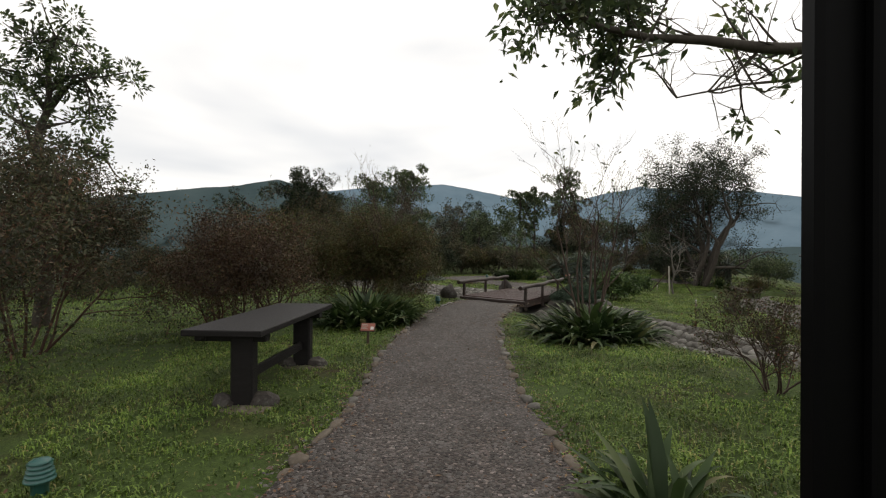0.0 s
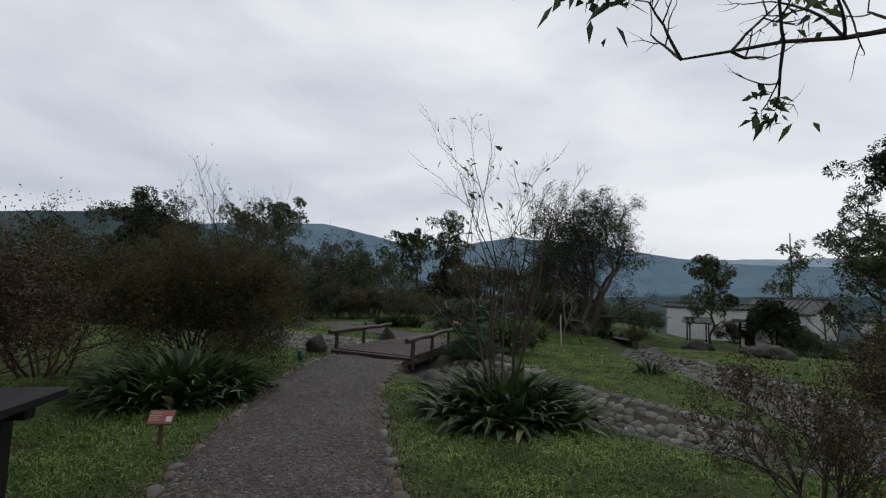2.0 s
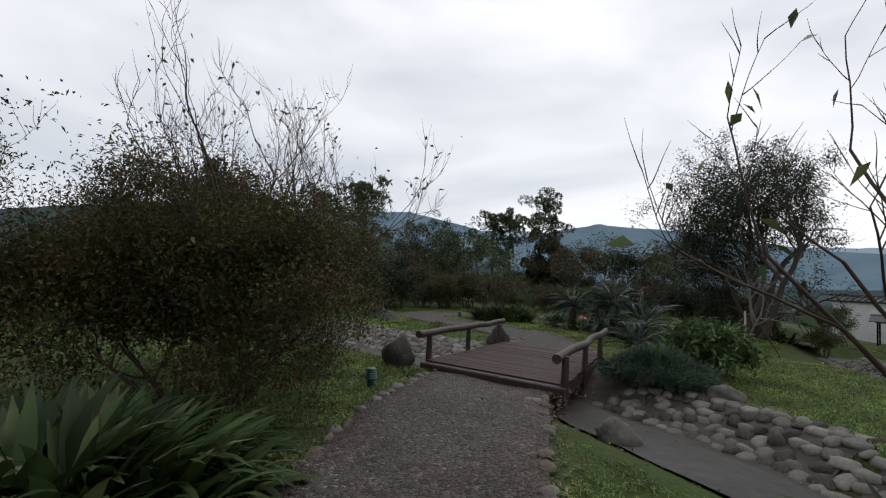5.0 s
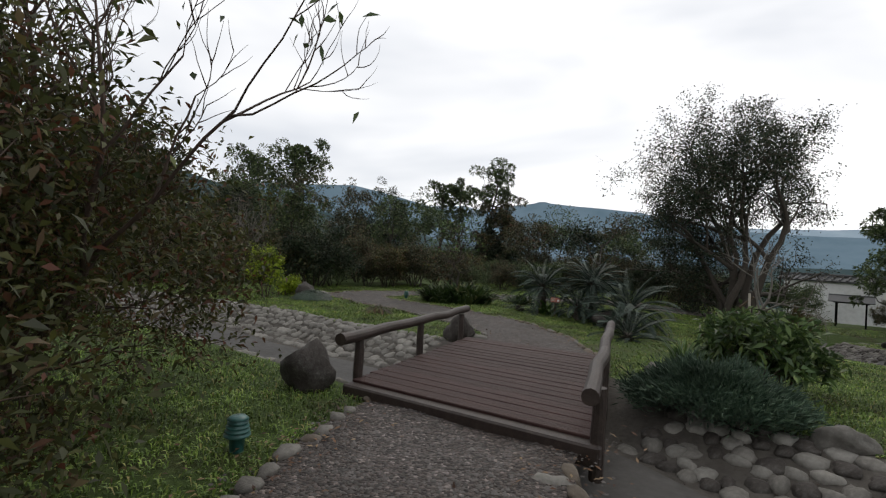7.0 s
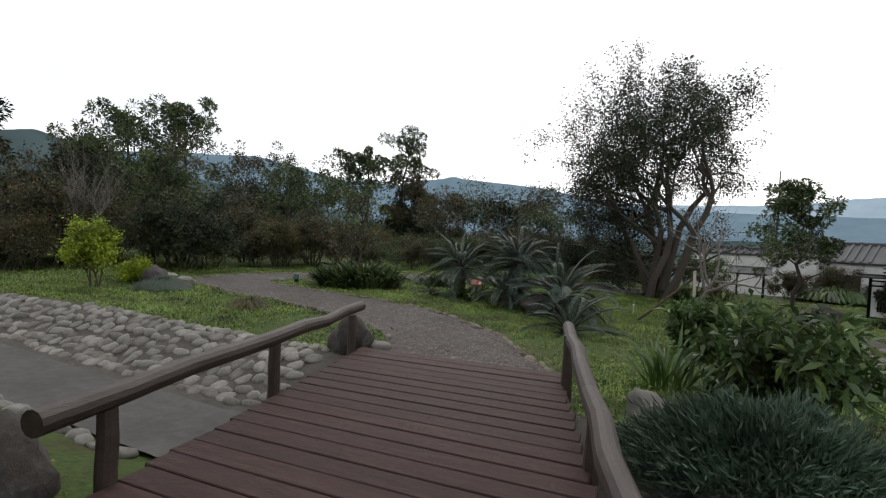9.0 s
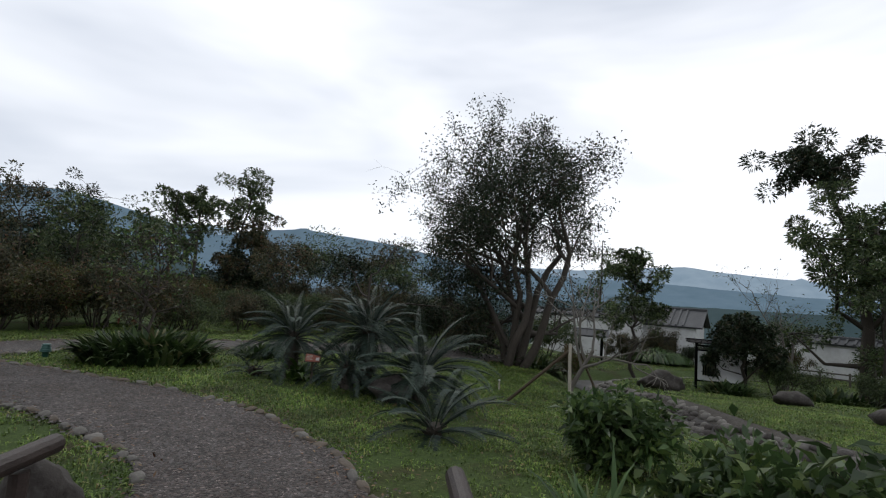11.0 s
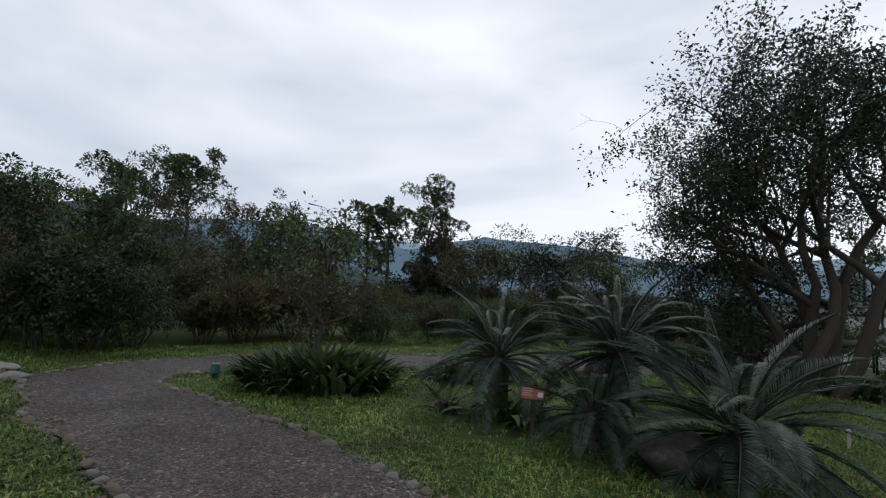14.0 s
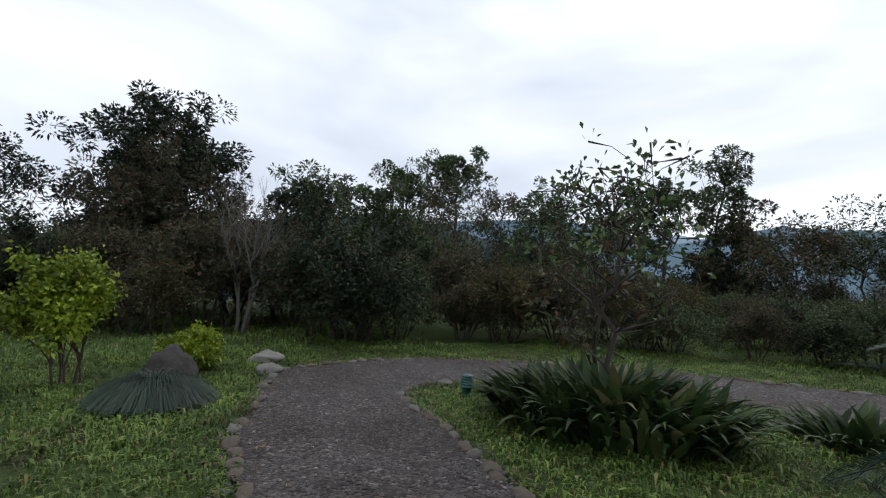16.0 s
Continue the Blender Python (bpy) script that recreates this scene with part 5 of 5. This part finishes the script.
def building(x, y, turn, w, d, h, label, windows, gable=True):
    z = hz(x, y) - 0.2
    ob = thing("white_building", label, "building", x, y, z, turn, "white buildings")
    walls = [box(w, 0.2, h, (0, -d / 2, h / 2)), box(w, 0.2, h, (0, d / 2, h / 2)), box(0.2, d - 0.2, h, (-w / 2 + 0.1, 0, h / 2)), box(0.2, d - 0.2, h, (w / 2 - 0.1, 0, h / 2))]
    part("wall", join(*walls), M["plaster"], ob)
    for s in (-1, 1):
        part("roof_slope", box(w + 0.7, d / 2 / math.cos(radians(24)) + 0.35, 0.10, (0, 0, 0), 0.01, pose(0, s * (d / 4 + 0.08), h + d / 4 * math.tan(radians(24)) + 0.02, -s * 24, 0, 0)), M["tile"], ob)
    ribs = []
    for i in range(int(w / 0.35)):
        ribs.append(box(0.10, d / 2 / math.cos(radians(24)) + 0.35, 0.08, (0, 0, 0), 0, pose(-w / 2 + 0.35 * i, -d / 4 - 0.08, h + d / 4 * math.tan(radians(24)) + 0.10, 24, 0, 0)))
    part("roof_ribs", join(*ribs), M["tile"], ob)
    part("ridge_cap", box(w + 0.7, 0.3, 0.22, (0, 0, h + d / 2 * math.tan(radians(24)) + 0.10), 0.04), M["tile"], ob)
    for wx in windows:
        win = part("window", box(1.1, 0.06, 1.2, (wx, -d / 2 - 0.12, h * 0.5), 0.01), M["black_wood"], ob)
        part("pane", box(0.95, 0.03, 1.05, (wx, -d / 2 - 0.15, h * 0.5)), M["glass_dark"], win)
    return ob


building(8.062, 38.422, -28, 6.543, 0.755, 2.58, "low white plastered garden wall with a tile capping", ())
building(12.734, 38.422, -30, 3.781, 3.781, 2.5, "taller white plastered wing with a ribbed tiled roof", (0.4,))
building(18.923, 33.307, -48, 8.031, 0.753, 1.9, "long white plastered garden wall with a tile capping", ())


garden_wall = thing("garden_fence", "low grey rail fence in front of the white building", "fence", 15.5, 31.0, hz(15.5, 31.0), -38)
for i in range(7):
    part("fence_post", box(0.08, 0.08, 0.6, (-3 + i, 0, 0.3)), M["bark_pale"], garden_wall)
for q in (0.3, 0.52):
    part("fence_rail", box(6.2, 0.05, 0.06, (0, -0.05, q)), M["bark_pale"], garden_wall)


# ---- stones: edging and cobbles ----
def kit(n, seed, size, mat, cuts=1, rough=0.22):
    rng = np.random.default_rng(seed)
    out = []
    for i in range(n):
        me = stone_mesh("stone", rng, *(np.array(size) * rng.uniform(0.8, 1.2, 3)), cuts, rough)
        me.materials.append(mat)
        me.polygons.foreach_set("use_smooth", np.ones(len(me.polygons), bool))
        out.append(me)
    return out


EDGING = kit(6, 70, (0.10, 0.052, 0.036), M["stone_warm"], 2) + kit(4, 71, (0.09, 0.055, 0.036), M["stone"], 2)
COBBLE = kit(6, 72, (0.12, 0.085, 0.055), M["stone_pale"], 2) + kit(5, 73, (0.12, 0.09, 0.055), M["stone"], 2)
COBBLE_DARK = kit(4, 74, (0.13, 0.10, 0.06), M["stone"], 2) + kit(5, 75, (0.13, 0.10, 0.06), M["stone_dark"], 2)


def edging(line, parent, seed, skip=0.2, spots=1.0):
    rng = np.random.default_rng(seed)
    d = np.r_[0, np.cumsum(np.linalg.norm(np.diff(line, axis=0), axis=1))]
    t = unit(np.gradient(line, axis=0))
    s = 0.1
    while s < d[-1]:
        x, y = np.interp(s, d, line[:, 0]), np.interp(s, d, line[:, 1])
        a = math.degrees(math.atan2(np.interp(s, d, t[:, 1]), np.interp(s, d, t[:, 0])))
        k = rng.uniform(0.7, 1.35)
        if rng.random() > skip:
            m = pose(x + rng.normal() * 0.02, y + rng.normal() * 0.02, float(base_height(np.array([x]), np.array([y]))[0]) + 0.026, rng.uniform(-8, 8), rng.uniform(-8, 8), a + rng.uniform(-14, 14))
            piece("stone", EDGING[int(rng.integers(10))], m @ Matrix.Diagonal((k, rng.uniform(0.8, 1.25), rng.uniform(0.8, 1.2), 1)), parent)
        s += 0.22 * k


edging(near_edges[0], near_path, 80, 0.3)
edging(near_edges[1], near_path, 81, 0.25)
edging(loop_edges[0][:110], loop_path, 82, 0.12)
edging(loop_edges[1][:110], loop_path, 83, 0.15)


def cobbles(name, label, s0, s1, lo, hi, side, seed, stones, gap=0.19, limit=300):
    """A sloping bank of set stones along the channel, between two distances from its middle."""
    rng = np.random.default_rng(seed)
    line = STREAM_LINE
    d = np.r_[0, np.cumsum(np.linalg.norm(np.diff(line, axis=0), axis=1))]
    t = unit(np.gradient(line, axis=0))
    ob = thing(name, label, "stone bank", 0, 0, 0, 0, "stone banks")
    rows = np.arange(lo, hi, 0.165)
    n = 0
    for j, off in enumerate(rows):
        s = s0 + (0.1 if j % 2 else 0)
        while s < s1 and n < limit:
            k = rng.uniform(0.60, 1.0)
            x, y = np.interp(s, d, line[:, 0]), np.interp(s, d, line[:, 1])
            tx, ty = np.interp(s, d, t[:, 0]), np.interp(s, d, t[:, 1])
            o = side * (off + rng.normal() * 0.03)
            px, py = x - ty * o, y + tx * o
            eps = 0.08
            zz = hz(px, py)
            slope = math.degrees(math.atan2(hz(px - ty * side * eps, py + tx * side * eps) - zz, eps))
            a = math.atan2(ty, tx)
            m = Matrix.Translation((px, py, zz + 0.012)) @ Euler((0, 0, a)).to_matrix().to_4x4() @ Euler((radians(slope * side * 0.8), 0, radians(rng.uniform(-25, 25)))).to_matrix().to_4x4()
            piece("stone", stones[int(rng.integers(len(stones)))], m @ Matrix.Diagonal((k, rng.uniform(0.85, 1.1), rng.uniform(0.7, 1.2), 1)), ob)
            s += gap * (0.35 + 0.65 * k) * rng.uniform(1.0, 1.2)
            n += 1
    return ob


_d = np.r_[0, np.cumsum(np.linalg.norm(np.diff(STREAM_LINE, axis=0), axis=1))]
at = lambda x, y: float(_d[np.argmin(np.hypot(STREAM_LINE[:, 0] - x, STREAM_LINE[:, 1] - y))])
cobbles("cobbled_bank", "sloping bank of pale rounded stones set in mortar above the channel", at(-6.0, 9.2), at(-1.3, 8.7), 0.5, 1.5, 1, 90, COBBLE)
cobbles("cobbled_bank", "sloping bank of pale rounded stones beyond the shallow channel", at(-13, 9.4), at(-6.0, 9.2), 0.5, 1.4, 1, 91, COBBLE)
cobbles("stone_edge", "single line of pale stones along the near side of the channel", at(-7, 9.2), at(-1.1, 8.7), 0.8, 0.95, -1, 92, COBBLE)
cobbles("cobbled_bank", "bank of rounded stones below the juniper beside the bridge", at(1.7, 7.8), at(4.2, 6.2), 0.5, 1.45, 1, 93, COBBLE_DARK + COBBLE[:4])
cobbles("cobbled_bank", "sloping bank of rounded stones along the channel across the lawn", at(4.2, 6.2), at(8.3, 4.3), 0.38, 1.0, 1, 94, COBBLE)
cobbles("cobbled_bank", "bank of pale stones along the winding channel", at(9.2, 6.0), at(6.6, 12.0), 0.35, 0.95, -1, 95, COBBLE + COBBLE_DARK[:3])
cobbles("cobbled_bank", "bank of brown and grey stones along the winding channel", at(6.6, 12.0), at(4.6, 22.6), 0.12, 0.95, -1, 96, COBBLE_DARK + COBBLE[6:8])
cobbles("cobbled_bank", "bank of stones where the channel bends by the notice board", at(4.6, 22.6), at(13, 30.8), 0.4, 0.9, -1, 97, COBBLE)


# ---- lawn blades, loose gravel and litter ----
def inside(line_a, line_b, x, y):
    poly = np.concatenate([line_a, line_b[::-1]])
    ins = np.zeros(len(x), bool)
    j = len(poly) - 1
    for i in range(len(poly)):
        xi, yi, xj, yj = *poly[i], *poly[j]
        hit = ((yi > y) != (yj > y)) & (x < (xj - xi) * (y - yi) / (yj - yi + 1e-12) + xi)
        ins ^= hit
        j = i
    return ins


def lawn(name, x0, x1, y0, y1, n, size, seed, per=4):
    rng = np.random.default_rng(seed)
    x, y = rng.uniform(x0, x1, n), rng.uniform(y0, y1, n)
    keep = ~inside(*near_edges, x, y) & ~inside(*loop_edges, x, y) & (channel_distance(x, y) > 1.47)
    keep &= ~inside(np.array([(-0.5, 7.0), (-0.9, 10.3)]), np.array([(1.95, 7.0), (1.25, 10.3)]), x, y)
    patch = np.array([noise.noise(Vector((a * 0.55, b * 0.55, 3.0))) + 0.4 * noise.noise(Vector((a * 2.1, b * 2.1, 7.0))) for a, b in zip(x, y)])
    keep &= (patch < 0.28) | (rng.random(n) < 0.25)
    x, y = x[keep], y[keep]
    tall = 0.75 + 0.6 * np.clip(patch[keep] * -1 + 0.3, 0, 1)
    z = height(x, y)
    x, y, z, tall = (np.repeat(q, per) for q in (x, y, z, tall))
    k = len(x)
    a = rng.uniform(0, 2 * np.pi, k)
    L = size * tall * rng.uniform(0.5, 1.4, k)
    w = size * 0.20 * rng.uniform(0.7, 1.3, k)
    x, y = x + rng.normal(size=k) * 0.02, y + rng.normal(size=k) * 0.02
    lean = rng.uniform(0.3, 1.1, k)
    c, s = np.cos(a), np.sin(a)
    B = np.stack([x, y, z - 0.005], 1)
    S = np.stack([-s, c, np.zeros(k)], 1) * (w / 2)[:, None]
    mid = B + np.stack([c * lean * 0.35, s * lean * 0.35, 0.62 * np.ones(k)], 1) * L[:, None]
    tip = B + np.stack([c * lean, s * lean, 0.75 * np.ones(k) - 0.2 * lean], 1) * L[:, None]
    V = np.stack([B, mid - S, tip, mid + S], 1).reshape(-1, 3)
    ob = grid_part(name, V, np.arange(4 * k).reshape(-1, 4), M["grass"])
    return tagged(ob, "short broad-bladed lawn grass with brown patches", "grass", kind="stuff")


lawn("grass", -3.0, 11.5, -6.5, 9.0, 90000, 0.06, 201)
lawn("grass", -9.5, 9.5, 9.0, 22.0, 105000, 0.06, 202)
lawn("grass", -17, -3.0, -6, 18, 30000, 0.09, 203, 3)
lawn("grass", 9.5, 20, -2, 34, 34000, 0.09, 204, 3)
lawn("grass", -9, 9.5, 22, 32, 24000, 0.09, 205, 3)


def scatter(name, edges, n, seed, size, mat, label, cat, flat=0.55, widen=0.0):
    rng = np.random.default_rng(seed)
    a, b = edges
    i = rng.integers(0, len(a), n)
    s = rng.uniform(-widen, 1 + widen, n)[:, None]
    P = a[i] * (1 - s) + b[i] * s + rng.normal(size=(n, 2)) * 0.12
    z = base_height(P[:, 0], P[:, 1]) + 0.03 + 0.012 * np.sin(P[:, 0] * 5.1 + P[:, 1] * 2.2) * np.sin(P[:, 1] * 4.3)
    r = size * rng.lognormal(0, 0.35, n)
    q = rng.uniform(0, 2 * np.pi, n)
    base = np.array([(1, 0, 0), (0, 1, 0), (-1, 0, 0), (0, -1, 0), (0.1, 0.1, flat)])
    pts = base[None] * r[:, None, None] * rng.uniform(0.7, 1.3, (n, 5, 3))
    c, w = np.cos(q)[:, None], np.sin(q)[:, None]
    V = np.stack([pts[..., 0] * c - pts[..., 1] * w + P[:, :1], pts[..., 0] * w + pts[..., 1] * c + P[:, 1:], pts[..., 2] + z[:, None]], -1).reshape(-1, 3)
    F = (np.array([(0, 1, 4), (1, 2, 4), (2, 3, 4), (3, 0, 4)])[None] + 5 * np.arange(n)[:, None, None]).reshape(-1, 3)
    ob = grid_part(name, V, F, mat)
    return tagged(ob, label, cat, kind="stuff")


M["pebble"] = rough_surface("pebble", [(0.25, (0.05, 0.043, 0.04)), (0.5, (0.12, 0.108, 0.10)), (0.8, (0.26, 0.245, 0.235))], 6, 60, rough=0.7, relief=0.002, vary=0.7)
scatter("loose_gravel", near_edges, 42000, 301, 0.0105, M["pebble"], "loose angular gravel on the path", "gravel")
scatter("loose_gravel", loop_edges, 52000, 302, 0.0105, M["pebble"], "loose angular gravel on the path", "gravel")


def litter(x0, x1, y0, y1, n, seed, size=0.045):
    rng = np.random.default_rng(seed)
    x, y = rng.uniform(x0, x1, n), rng.uniform(y0, y1, n)
    P = np.stack([x, y, height(x, y) + 0.04 * rng.uniform(0.4, 1, n)], 1)
    D = np.stack([rng.normal(size=n), rng.normal(size=n), rng.uniform(-0.1, 0.35, n)], 1)
    V, F = blades(P, D, size * rng.uniform(0.6, 1.4, n), size * 0.45, rng, 0.0, 0.2, 0.8)
    tagged(grid_part("fallen_leaves", V, F, M["litter"]), "scattered brown fallen leaves", "leaves", kind="stuff")


litter(-5.895, 12.316, -6.635, 10.465, 2600, 401)
litter(-8.513, 9.893, 10.714, 27.285, 1900, 402)


def edge_litter(edges, n, seed, size=0.05):
    rng = np.random.default_rng(seed)
    line = np.concatenate(edges)
    P2 = line[rng.integers(0, len(line), n)] + rng.normal(size=(n, 2)) * 0.16
    P = np.column_stack([P2, base_height(P2[:, 0], P2[:, 1]) + 0.03 + rng.uniform(0, 0.02, n)])
    D = np.stack([rng.normal(size=n), rng.normal(size=n), rng.uniform(-0.1, 0.3, n)], 1)
    V, F = blades(P, D, size * rng.uniform(0.5, 1.3, n), size * 0.4, rng, 0.0, 0.2, 0.8)
    tagged(grid_part("fallen_leaves", V, F, M["litter"]), "brown fallen leaves gathered along the path edge", "leaves", kind="stuff")


edge_litter(near_edges, 2600, 411)
edge_litter(loop_edges, 2200, 412)
litter(-0.441, 1.92, 13.358, 16.0, 420, 413)
litter(1.603, 4.206, 13.685, 17.115, 260, 414)
